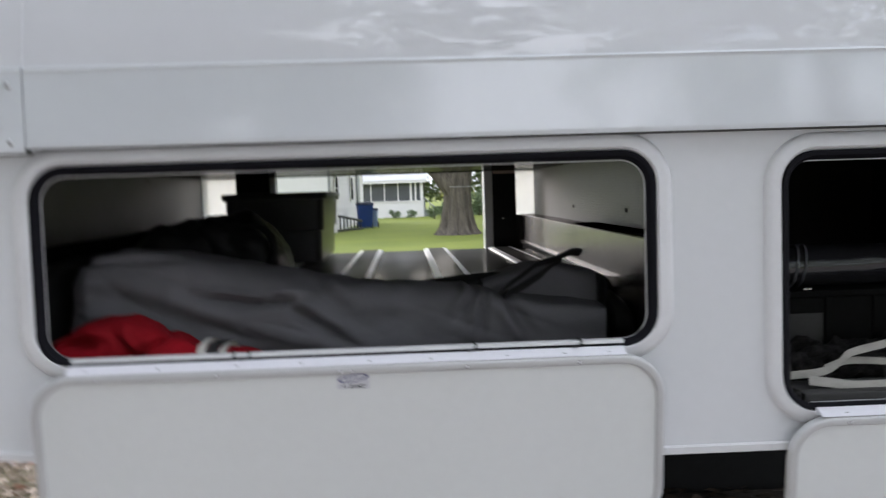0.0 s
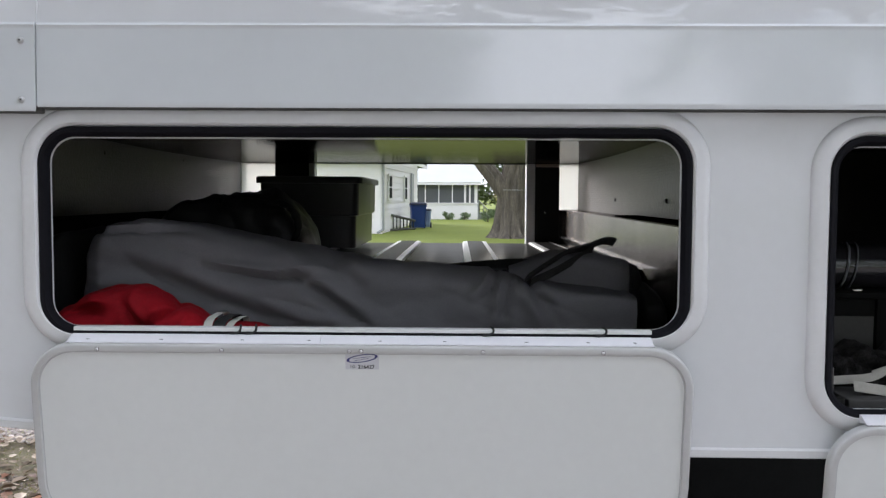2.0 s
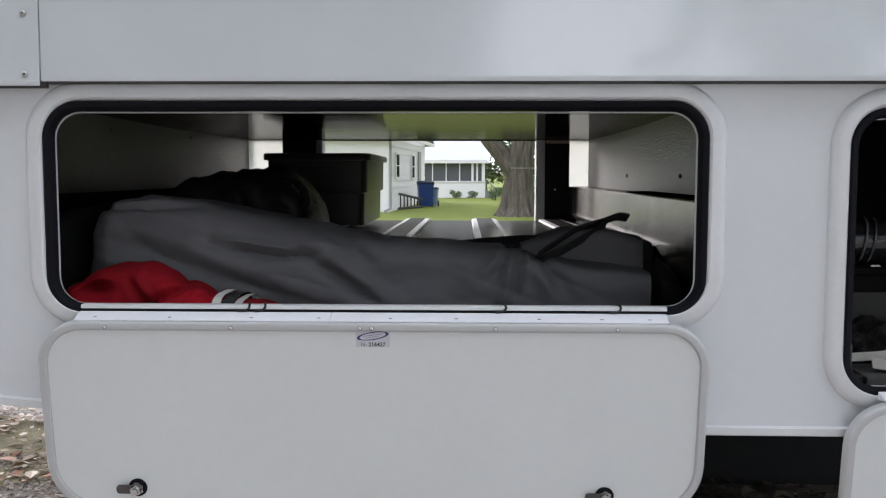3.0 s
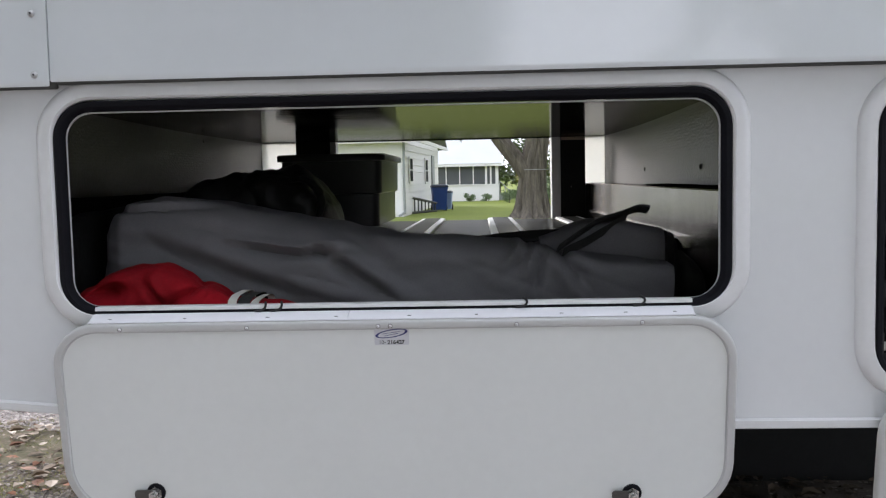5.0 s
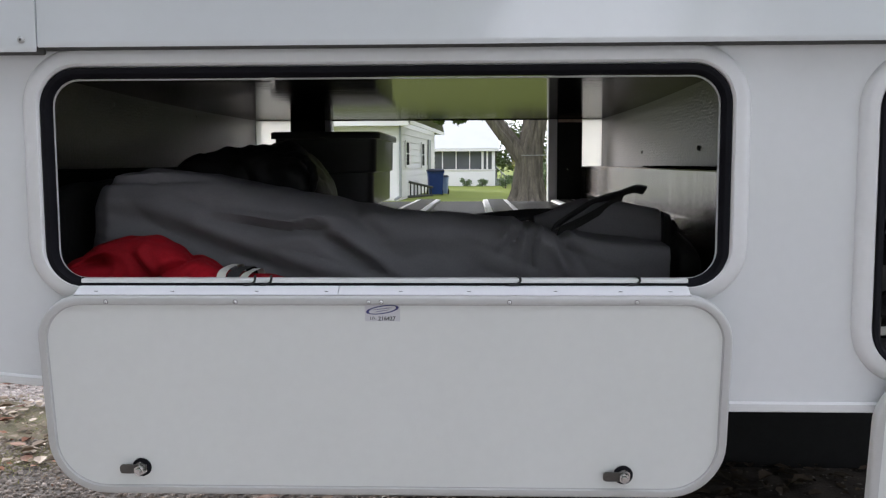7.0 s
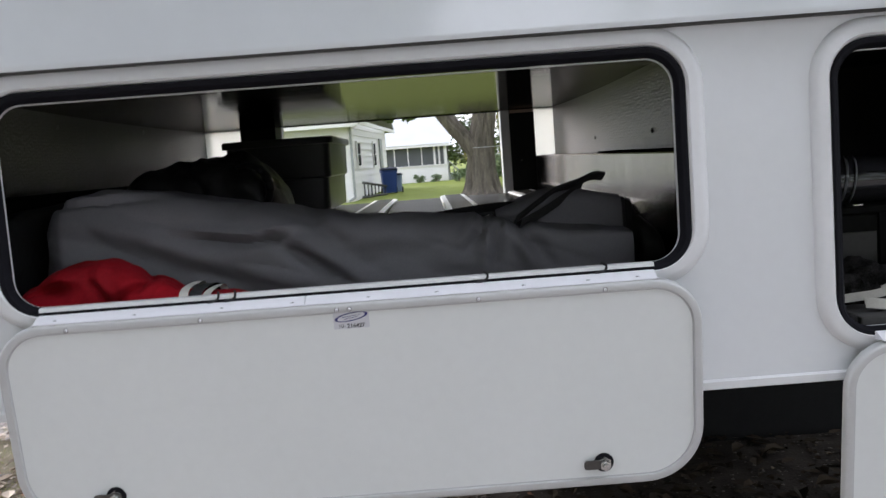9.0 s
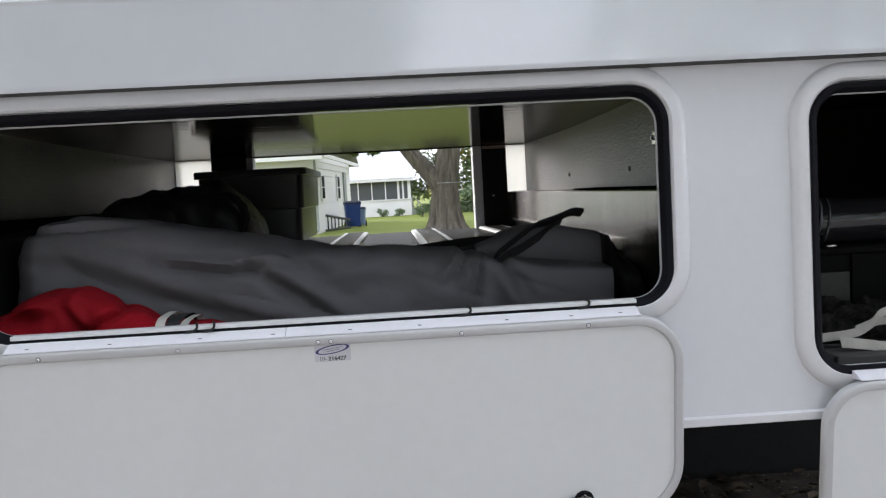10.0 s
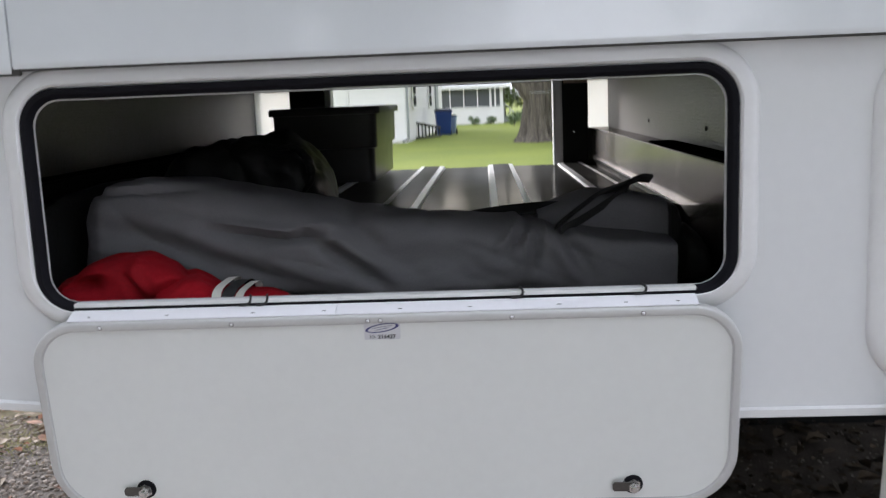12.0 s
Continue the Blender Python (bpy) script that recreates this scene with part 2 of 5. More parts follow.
M_LEAFY = mat("yellow_leaves", (0.26, 0.24, 0.06), 0.6, vary=0.4, scale=1.0, fine=8)
M_BUSH = mat("bush_leaves", (0.16, 0.22, 0.11), 0.6, vary=0.3, scale=2.0, fine=12)
M_LAWN = mix_ground("lawn", (0.185, 0.22, 0.040), (0.135, 0.175, 0.030), (0.22, 0.24, 0.060), 0.35, 14, bump=0.4)
M_GRAVEL = mix_ground("gravel_bed", (0.32, 0.29, 0.275), (0.20, 0.17, 0.15), (0.42, 0.39, 0.38), 1.5, 45, bump=1.0)
M_GRIT = mix_ground("grit_bed", (0.12, 0.105, 0.093), (0.065, 0.055, 0.046), (0.20, 0.18, 0.168), 4.0, 80, bump=1.0)
M_STONE = mat("gravel_stone", (0.44, 0.405, 0.39), 0.9, vary=0.35, scale=9, fine=60)
def per_island(m, tones):
    """Each loose piece takes its own tone."""
    n, l = m.node_tree.nodes, m.node_tree.links
    g = n.new("ShaderNodeNewGeometry")
    r = n.new("ShaderNodeValToRGB")
    r.color_ramp.elements[0].color, r.color_ramp.elements[1].color = (*tones[0], 1), (*tones[-1], 1)
    for i, t in enumerate(tones[1:-1]):
        r.color_ramp.elements.new((i + 1) / (len(tones) - 1)).color = (*t, 1)
    l.new(g.outputs["Random Per Island"], r.inputs[0])
    b = n["Principled BSDF"]
    mx = n.new("ShaderNodeMix"); mx.data_type, mx.blend_type = "RGBA", "MULTIPLY"
    mx.inputs["Factor"].default_value = 1.0
    l.new(b.inputs["Base Color"].links[0].from_socket, mx.inputs["A"])
    l.new(r.outputs[0], mx.inputs["B"])
    l.new(mx.outputs["Result"], b.inputs["Base Color"])


M_STONE2 = mat("grey_brown_stone", (0.40, 0.36, 0.33), 0.9, vary=0.4, scale=9, fine=60)
per_island(M_STONE, ((0.55, 0.5, 0.46), (1.1, 1.05, 1.02), (0.85, 0.8, 0.78), (1.5, 1.45, 1.42), (0.95, 0.82, 0.74)))
per_island(M_STONE2, ((0.18, 0.16, 0.14), (0.55, 0.5, 0.46), (0.3, 0.27, 0.22), (1.0, 0.96, 0.93), (0.45, 0.36, 0.28), (0.7, 0.66, 0.62)))
# Darker stone copy, with the camper's shade put into its tone.
M_STONE3 = mat("under_shade_stone", (0.14, 0.125, 0.115), 0.85, vary=0.4, scale=9, fine=60)
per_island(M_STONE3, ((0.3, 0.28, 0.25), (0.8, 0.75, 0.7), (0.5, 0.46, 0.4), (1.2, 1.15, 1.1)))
M_DLEAF = mat("dry_leaf_tan", (0.46, 0.38, 0.31), 0.8, vary=0.35, scale=12, fine=60)
M_DLEAF2 = mat("dry_leaf_rust", (0.24, 0.12, 0.075), 0.8, vary=0.4, scale=12, fine=60)
per_island(M_DLEAF, ((0.25, 0.21, 0.17), (0.4, 0.35, 0.28), (0.55, 0.5, 0.42), (0.7, 0.66, 0.6), (1.35, 1.35, 1.35)))
per_island(M_DLEAF2, ((0.4, 0.4, 0.4), (0.9, 0.85, 0.8), (1.3, 1.1, 0.9), (0.55, 0.6, 0.5)))
# Darker leaf copy, painted for the shade below the camper.
M_DLEAF3 = mat("under_shade_leaf", (0.055, 0.045, 0.035), 0.9, vary=0.4, scale=12, fine=60, spec=0.1)
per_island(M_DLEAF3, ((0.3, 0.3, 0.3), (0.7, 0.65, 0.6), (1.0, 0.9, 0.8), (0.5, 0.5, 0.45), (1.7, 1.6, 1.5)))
M_LITTER = mix_ground("leaf_litter", (0.12, 0.088, 0.06), (0.075, 0.08, 0.028), (0.20, 0.155, 0.12), 6.0, 90, bump=1.0)
M_MOSS = mat("weed_blades", (0.20, 0.19, 0.07), 0.8, vary=0.4, scale=8, fine=40)
backlit(M_MOSS, 0.4)
M_MOSS.node_tree.nodes["Translucent BSDF"].inputs["Color"].default_value = (0.35, 0.36, 0.12, 1)
M_GLOSSB = mat("black_vinyl", (0.02, 0.02, 0.023), 0.14, vary=0.3, scale=12, fine=80, bump=0.25, bump_scale=30, spec=0.6, coat=0.35)
M_HILITE = mat("painted_highlight", (0.16, 0.165, 0.18), 0.25, vary=0.2, scale=20, fine=120, spec=0.8, coat=0.6)
M_DARK = mat("dull_black_plastic", (0.006, 0.006, 0.006), 0.8, vary=0.4, scale=9, fine=60, spec=0.15)
M_KNIT = mat("dark_netting", (0.03, 0.028, 0.028), 0.9, vary=0.95, scale=35, fine=260, bump=1.0, bump_scale=150, spec=0.1)
M_STRAP = mat("cream_webbing", (0.42, 0.40, 0.36), 0.8, vary=0.2, scale=30, fine=300, bump=0.3, bump_scale=500)
M_CARD = mat("grey_board", (0.06, 0.058, 0.056), 0.8, vary=0.2, scale=10, fine=90)


# ---- mesh helpers ----
def part(name, bm, material, parent=None, label="", smooth=False):
    me = bpy.data.meshes.new(name)
    bmesh.ops.recalc_face_normals(bm, faces=bm.faces[:])
    bm.to_mesh(me)
    bm.free()
    mats = material if isinstance(material, (list, tuple)) else [material]
    for m in mats:
        me.materials.append(m)
    if smooth:
        me.polygons.foreach_set("use_smooth", [True] * len(me.polygons))
        me.set_sharp_from_angle(angle=radians(40))
    ob = new(name, me)
    if parent:
        ob.parent = parent
    if label:
        ob["label"] = label
    return ob


def share(name, me, parent, m):
    """One more piece on a mesh that is already built."""
    ob = new(name, me)
    ob.parent = parent
    ob.matrix_basis = m
    return ob


def empty(name, label, category, group="", kind=""):
    return tagged(new(name), label, category, group, kind)


def add_box(bm, x0, x1, y0, y1, z0, z1, bevel=0.0, mi=0):
    vs = [bm.verts.new((x, y, z)) for x in (x0, x1) for y in (y0, y1) for z in (z0, z1)]
    fs = [bm.faces.new([vs[i] for i in f]) for f in ((0, 1, 3, 2), (4, 6, 7, 5), (0, 4, 5, 1), (2, 3, 7, 6), (0, 2, 6, 4), (1, 5, 7, 3))]
    for f in fs:
        f.material_index = mi
    if bevel:
        es = list({e for f in fs for e in f.edges})
        r = bmesh.ops.bevel(bm, geom=es, offset=bevel, segments=2, affect="EDGES", profile=0.5)
        for f in r["faces"]:
            f.material_index = mi
    return bm


def box(x0, x1, y0, y1, z0, z1, bevel=0.0):
    return add_box(bmesh.new(), x0, x1, y0, y1, z0, z1, bevel)


def add_cyl(bm, p, q, r0, r1=None, n=16, mi=0):
    """A cylinder or cone from p to q."""
    p, q = Vector(p), Vector(q)
    r1 = r0 if r1 is None else r1
    m = Matrix.Translation((p + q) / 2) @ (q - p).to_track_quat("Z", "Y").to_matrix().to_4x4()
    r = bmesh.ops.create_cone(bm, cap_ends=True, segments=n, radius1=r0, radius2=r1, depth=(q - p).length, matrix=m)
    for f in {f for v in r["verts"] for f in v.link_faces}:
        f.material_index = mi
    return bm


def rr(x0, x1, z0, z1, r, n=10, rb=None):
    """Outline of a rounded rectangle; rb: the radius of the lower corners."""
    rb = r if rb is None else rb
    pts = []
    for cx, cz, a0, q in ((x1 - r, z1 - r, 0, r), (x0 + r, z1 - r, 90, r), (x0 + rb, z0 + rb, 180, rb), (x1 - rb, z0 + rb, 270, rb)):
        for i in range(n + 1):
            a = radians(a0 + 90 * i / n)
            pts.append((cx + q * math.cos(a), cz + q * math.sin(a)))
    return pts


def sweep(x0, x1, z0, z1, r, profile, closed=True, rb=None):
    """A moulding round a rounded rectangle: profile rows are (distance outward, y)."""
    bm = bmesh.new()
    rb = r if rb is None else rb
    loops = [[bm.verts.new((x, y, z)) for x, z in rr(x0 - d, x1 + d, z0 - d, z1 + d, max(0.004, r + d), rb=max(0.004, rb + d))] for d, y in profile]
    k = len(loops)
    for a in range(k if closed else k - 1):
        p, q = loops[a], loops[(a + 1) % k]
        for i in range(len(p)):
            j = (i + 1) % len(p)
            bm.faces.new((p[i], p[j], q[j], q[i]))
    return bm


def plate(outer, holes, y0, y1):
    """A flat plate in the xz plane with holes through it, from y0 to y1."""
    bm = bmesh.new()
    fronts = []
    for loop in [outer, *holes]:
        vs = [bm.verts.new((x, y0, z)) for x, z in loop]
        es = [bm.edges.new((vs[i], vs[(i + 1) % len(vs)])) for i in range(len(vs))]
        fronts.append((vs, es))
    bmesh.ops.triangle_fill(bm, edges=[e for _, es in fronts for e in es], use_beauty=True)
    faces = bm.faces[:]
    back = {}
    for vs, _ in fronts:
        for v in vs:
            back[v] = bm.verts.new((v.co.x, y1, v.co.z))
    for f in faces:
        bm.faces.new([back[v] for v in reversed(f.verts)])
    for vs, _ in fronts:
        for i in range(len(vs)):
            j = (i + 1) % len(vs)
            bm.faces.new((vs[i], vs[j], back[vs[j]], back[vs[i]]))
    return bm


def loft(rings, cap=True):
    """A skin over rings of points of one length."""
    bm = bmesh.new()
    rows = [[bm.verts.new(p) for p in ring] for ring in rings]
    for a, b in zip(rows, rows[1:]):
        for i in range(len(a)):
            j = (i + 1) % len(a)
            bm.faces.new((a[i], a[j], b[j], b[i]))
    if cap:
        bm.faces.new(rows[0][::-1])
        bm.faces.new(rows[-1])
    return bm


def ribbon(points, width_dir, width, thick, lift=(0, 0, 1)):
    """A flat strap along points."""
    w, u = Vector(width_dir) * width / 2, Vector(lift) * thick
    return loft([[Vector(p) - w, Vector(p) + w, Vector(p) + w + u, Vector(p) - w + u] for p in points])


def curve_pts(keys, n):
    """Smooth points through keys (Catmull-Rom)."""
    ks = [Vector(k) for k in keys]
    ks = [2 * ks[0] - ks[1]] + ks + [2 * ks[-1] - ks[-2]]
    out = []
    for i in range(1, len(ks) - 2):
        p0, p1, p2, p3 = ks[i - 1:i + 3]
        for s in range(n):
            t = s / n
            out.append(0.5 * ((2 * p1) + (p2 - p0) * t + (2 * p0 - 5 * p1 + 4 * p2 - p3) * t * t + (3 * p1 - p0 - 3 * p2 + p3) * t ** 3))
    out.append(ks[-2])
    return out


def interp(x, xs, ys):
    return float(np.interp(x, xs, ys))


# ---- ground ----
bm = bmesh.new()
bmesh.ops.create_grid(bm, x_segments=2, y_segments=2, size=900)
ground = tagged(part("ground", bm, M_LAWN), "green mown lawn reaching to the houses", "ground", kind="structure")
bm = bmesh.new()
edge_a = [(-30 + i * 1.5, -30.0) for i in range(41)]
edge_b = [(-30 + i * 1.5, 5.6 + 0.5 * noise.noise((i * 0.7, 0, 0))) for i in range(41)]
va = [bm.verts.new((x, y, 0.006)) for x, y in edge_a]
vb = [bm.verts.new((x, y, 0.006)) for x, y in edge_b]
for i in range(40):
    bm.faces.new((va[i], va[i + 1], vb[i + 1], vb[i]))
gravel = tagged(part("gravel_drive", bm, M_GRAVEL), "pale gravel drive strewn with dry leaves", "drive", kind="structure")

# strip of trodden leaf litter and moss between the camper and the drive
bm = bmesh.new()
va = [bm.verts.new((-6 + i * 0.25, 2.30 + 0.16 * noise.noise((i * 0.6, 1.7, 0)), 0.0095)) for i in range(33)]
vb = [bm.verts.new((-6 + i * 0.25, 3.45 + 0.30 * noise.noise((i * 0.5, 7.1, 0)), 0.0095)) for i in range(33)]
for i in range(32):
    bm.faces.new((va[i], va[i + 1], vb[i + 1], vb[i]))
tagged(part("leaf_litter", bm, M_LITTER), "brown leaf litter with moss along the drive", "leaf litter", kind="structure")

# dark grit beside and under the camper
bm = bmesh.new()
va = [bm.verts.new((-6 + i * 0.25, 0.7 + 0.1 * noise.noise((i * 0.6, 4.7, 0)), 0.0080)) for i in range(29)]
vb = [bm.verts.new((-6 + i * 0.25, 2.42 + 0.1 * noise.noise((i * 0.5, 2.1, 0)), 0.0080)) for i in range(29)]
for i in range(28):
    bm.faces.new((va[i], va[i + 1], vb[i + 1], vb[i]))
tagged(part("grit_strip", bm, M_GRIT), "grey-brown grit beside the camper", "grit", kind="structure")

# bare soil under the camper, its shade painted into the colour
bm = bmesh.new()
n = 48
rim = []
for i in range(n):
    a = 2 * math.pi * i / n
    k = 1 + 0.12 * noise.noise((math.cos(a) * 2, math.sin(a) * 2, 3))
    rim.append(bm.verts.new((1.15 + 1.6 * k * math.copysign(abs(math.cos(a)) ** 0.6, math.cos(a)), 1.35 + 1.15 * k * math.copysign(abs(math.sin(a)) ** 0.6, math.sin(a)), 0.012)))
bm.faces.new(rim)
tagged(part("bare_soil", bm, M_SOIL), "bare soil under the camper, toned dark for its shade", "soil", kind="structure")

# ---- camper body ----
camper = empty("camper", "white camper with open side storage hatches and an overlapping roof band", "camper")
CX0, CX1, CY1, CZ0, CZ1 = -0.815, 0.725, 2.425, 1.105, 1.567
X0, X1, YF, YB = -1.25, 2.3, 0.0, 2.46
op1 = (-0.612, 0.612, 1.158, 1.540)
op2 = (0.889, 1.62, 1.008, 1.528)
lower = [(X0, 1.01), (-0.73, 0.971), (-0.65, 0.964), (0.3, 0.925), (0.64, 0.922), (X1, 0.920)]
outer = [(X0, 1.60)] + lower + [(X1, 1.60)]
part("side_wall", plate(outer, [rr(*op1, 0.062), rr(*op2, 0.062)], YF, YF + 0.012), M_SHELL, camper)
# folded strip along the lower edge of the wall
bm = bmesh.new()
rows = [(-0.005, 0.0), (-0.0075, 0.002), (-0.0075, 0.015), (-0.002, 0.018)]
va = []
for x, z in lower:
    va.append([bm.verts.new((x, y, z + dz)) for y, dz in rows] + [bm.verts.new((x, 0.0, z + 0.018)), bm.verts.new((x, 0.0, z - 0.001))])
for a, b in zip(va, va[1:]):
    for i in range(6):
        j = (i + 1) % 6
        bm.faces.new((a[i], b[i], b[j], a[j]))
part("lower_edge_strip", bm, M_TRIM, camper)
# the other walls, the floor under the cabin and the roof
part("far_wall", plate([(X0, 1.60), (X0, 0.93), (X1, 0.93), (X1, 1.60)], [[(CX0, 1.20), (CX1, 1.20), (CX1, 1.572), (CX0, 1.572)]], YB - 0.03, YB), M_SHELL, camper)
part("end_wall", box(X0, X0 + 0.03, YF + 0.036, YB - 0.031, 1.02, 1.60), M_SHELL, camper)
part("end_wall", box(X1 - 0.03, X1, YF + 0.036, YB - 0.031, 0.93, 1.60), M_SHELL, camper)
# upper body: a sloping glossy shell above the band
up = [(-0.028, 1.738), (0.02, 2.02), (0.10, 2.14), (0.4, 2.2), (YB - 0.4, 2.2), (YB - 0.10, 2.14), (YB - 0.02, 2.02), (YB + 0.028, 1.738), (YB - 0.01, 1.70), (0.01, 1.70)]
bm = loft([[(x, y, z) for y, z in up] for x in np.linspace(X0 - 0.02, X1 + 0.02, 12)])
part("roof_shell", bm, M_TOP, camper, "glossy white roof shell", smooth=True)


bm = loft([[(x, y + (-0.003 if y < 1 else 0.003), z + 0.002) for y, z in up[:8]] for x in np.linspace(X0 - 0.03, -0.609, 5)])
part("roof_corner_cover", bm, M_TOP, camper, "glossy white corner cover of the roof", smooth=True)


def band_profile(dy=0.0, dz=0.0):
    """The roof band: a panel with a rolled upper edge and a turned-in lip below."""
    return [(0.012, 1.60), (-0.030 + dy, 1.590), (-0.034 + dy, 1.583 + dz), (-0.036 + dy, 1.590 + dz), (-0.0359 + dy, 1.594 + dz), (-0.0358 + dy, 1.598 + dz), (-0.0342 + dy, 1.722), (-0.0341 + dy, 1.726), (-0.034 + dy, 1.730), (-0.036 + dy, 1.7345), (-0.034 + dy, 1.739), (-0.024, 1.740), (0.012, 1.735)]


part("roof_band", loft([[(x, y, z) for y, z in band_profile()] for x in (-0.607, 0.4, 1.2, X1 + 0.03)]), M_BAND, camper, "glossy white overlapping roof band", smooth=True)
part("corner_cover", loft([[(x, y, z) for y, z in band_profile(-0.003, -0.008)] for x in (X0 - 0.03, -0.9, -0.609)]), M_BAND, camper, "white screwed corner cover of the band", smooth=True)
# Dark strips stand in for the shadow line below the band.
part("band_gasket", box(-0.607, X1, -0.012, 0.0, 1.5800, 1.5885, 0.003), M_SHADE, camper, "dark strip painted for the shade under the roof band")
part("band_gasket", box(X0, -0.608, -0.012, 0.0, 1.5730, 1.5885, 0.003), M_SHADE, camper, "dark strip painted for the shade under the corner cover")
part("far_band", box(X0, X1, YB, YB + 0.03, 1.583, 1.74, 0.004), M_BAND, camper)


def screw(x, y, z, parent, r=0.007, name="screw"):
    """A pan-head screw with a recess, its axis along y."""
    bm = bmesh.new()
    add_cyl(bm, (x, y + 0.001, z), (x, y - 0.0015, z), r, r * 0.95, 16)
    add_cyl(bm, (x, y - 0.0015, z), (x, y - 0.0035, z), r * 0.85, r * 0.45, 16)
    add_cyl(bm, (x, y - 0.0030, z), (x, y - 0.0040, z), r * 0.32, r * 0.30, 8, 1)
    return part(name, bm, [M_SCREW, M_HOLE], parent)


for z in (1.596, 1.7055):
    screw(-0.635, -0.039, z, camper, 0.0065)
# ---- hatch openings ----
def hatch_frame(o, lip_left):
    x0, x1, z0, z1 = o
    part("frame_trim", sweep(x0 - 0.010, x1 + 0.010, z0 - 0.002, z1 + 0.012, 0.072, [(0.0, 0.0), (0.0, -0.008), (0.005, -0.0135), (0.019, -0.0125), (0.028, -0.009), (0.034, -0.0015), (0.034, 0.0)]), M_TRIM, camper, "white moulded frame round the hatch", smooth=True)
    part("rubber_seal", sweep(x0 + 0.001, x1 - 0.001, z0 + 0.001, z1 - 0.001, 0.060, [(-0.0075, 0.006), (-0.0065, -0.002), (0.0, -0.0105), (0.007, -0.012), (0.0105, -0.009), (0.0105, 0.0)]), M_RUBBER, camper, "black rubber seal", smooth=True)
    part("opening_lip", sweep(x0 + lip_left, x1 - 0.0075, z0 + 0.006, z1 - 0.0095, 0.052, [(0.0, 0.0115), (0.0, 0.0065), (-0.0006, 0.005), (-0.0022, 0.005), (-0.0028, 0.0065), (-0.0028, 0.0115)]), M_LIPS, camper, "thin pale aluminium lip", smooth=True)


hatch_frame(op1, 0.006)
hatch_frame(op2, -0.001)


def hinge(x0, x1, z, seams, screws):
    """A hinge leaf over the lower edge of the opening, in lengths, with screws."""
    ends = [x0, *seams, x1]
    for a, b in zip(ends, ends[1:]):
        prof = [(-0.013, z + 0.0085), (-0.021, z + 0.0075), (-0.030, z + 0.004), (-0.040, z - 0.001), (-0.0445, z - 0.0025), (-0.013, z - 0.007)]
        part("hinge_leaf", loft([[(x, y, q) for y, q in prof] for x in (a, b - 0.0012)]), M_HINGE, camper, smooth=True)
    for x in screws:
        bm = bmesh.new()
        add_box(bm, x - 0.0032, x + 0.0032, -0.0365, -0.0345, z - 0.0002, z + 0.0018, 0.0004)
        part("screw_slot", bm, M_CAM, camper)


# pale sill strip that covers the lower run of the seal
prof = [(-0.0130, 1.1598), (-0.0136, 1.1606), (-0.0136, 1.1650), (-0.0125, 1.1668), (0.004, 1.1668), (0.004, 1.1598)]
part("sill_strip", loft([[(x, y, z) for y, z in prof] for x in (-0.556, -0.2, 0.2, 0.549)]), M_LIP, camper, "pale sill strip")
for x0, x1, z in ((-0.557, 0.548, 1.1405), (0.945, 1.58, 0.9965)):
    bm = bmesh.new()
    add_cyl(bm, (x0, -0.0460, z + 0.0022), (x1, -0.0460, z + 0.0022), 0.0014, n=8)
    part("hinge_pin", bm, M_HINGE, camper)
    # Solid dark strip paints the shade between hinge and door.
    part("hinge_gap", box(x0, x1, -0.0445, -0.0435, z - 0.0008, z + 0.0012), M_SHADE, camper, "dark strip painted for the shaded gap under the hinge")
hinge(-0.557, 0.548, 1.146, (-0.078,), (-0.52, -0.38, -0.226, -0.10, 0.034, 0.156, 0.31, 0.425, 0.513))
hinge(0.945, 1.58, 1.002, (), (1.0, 1.15, 1.3, 1.45))


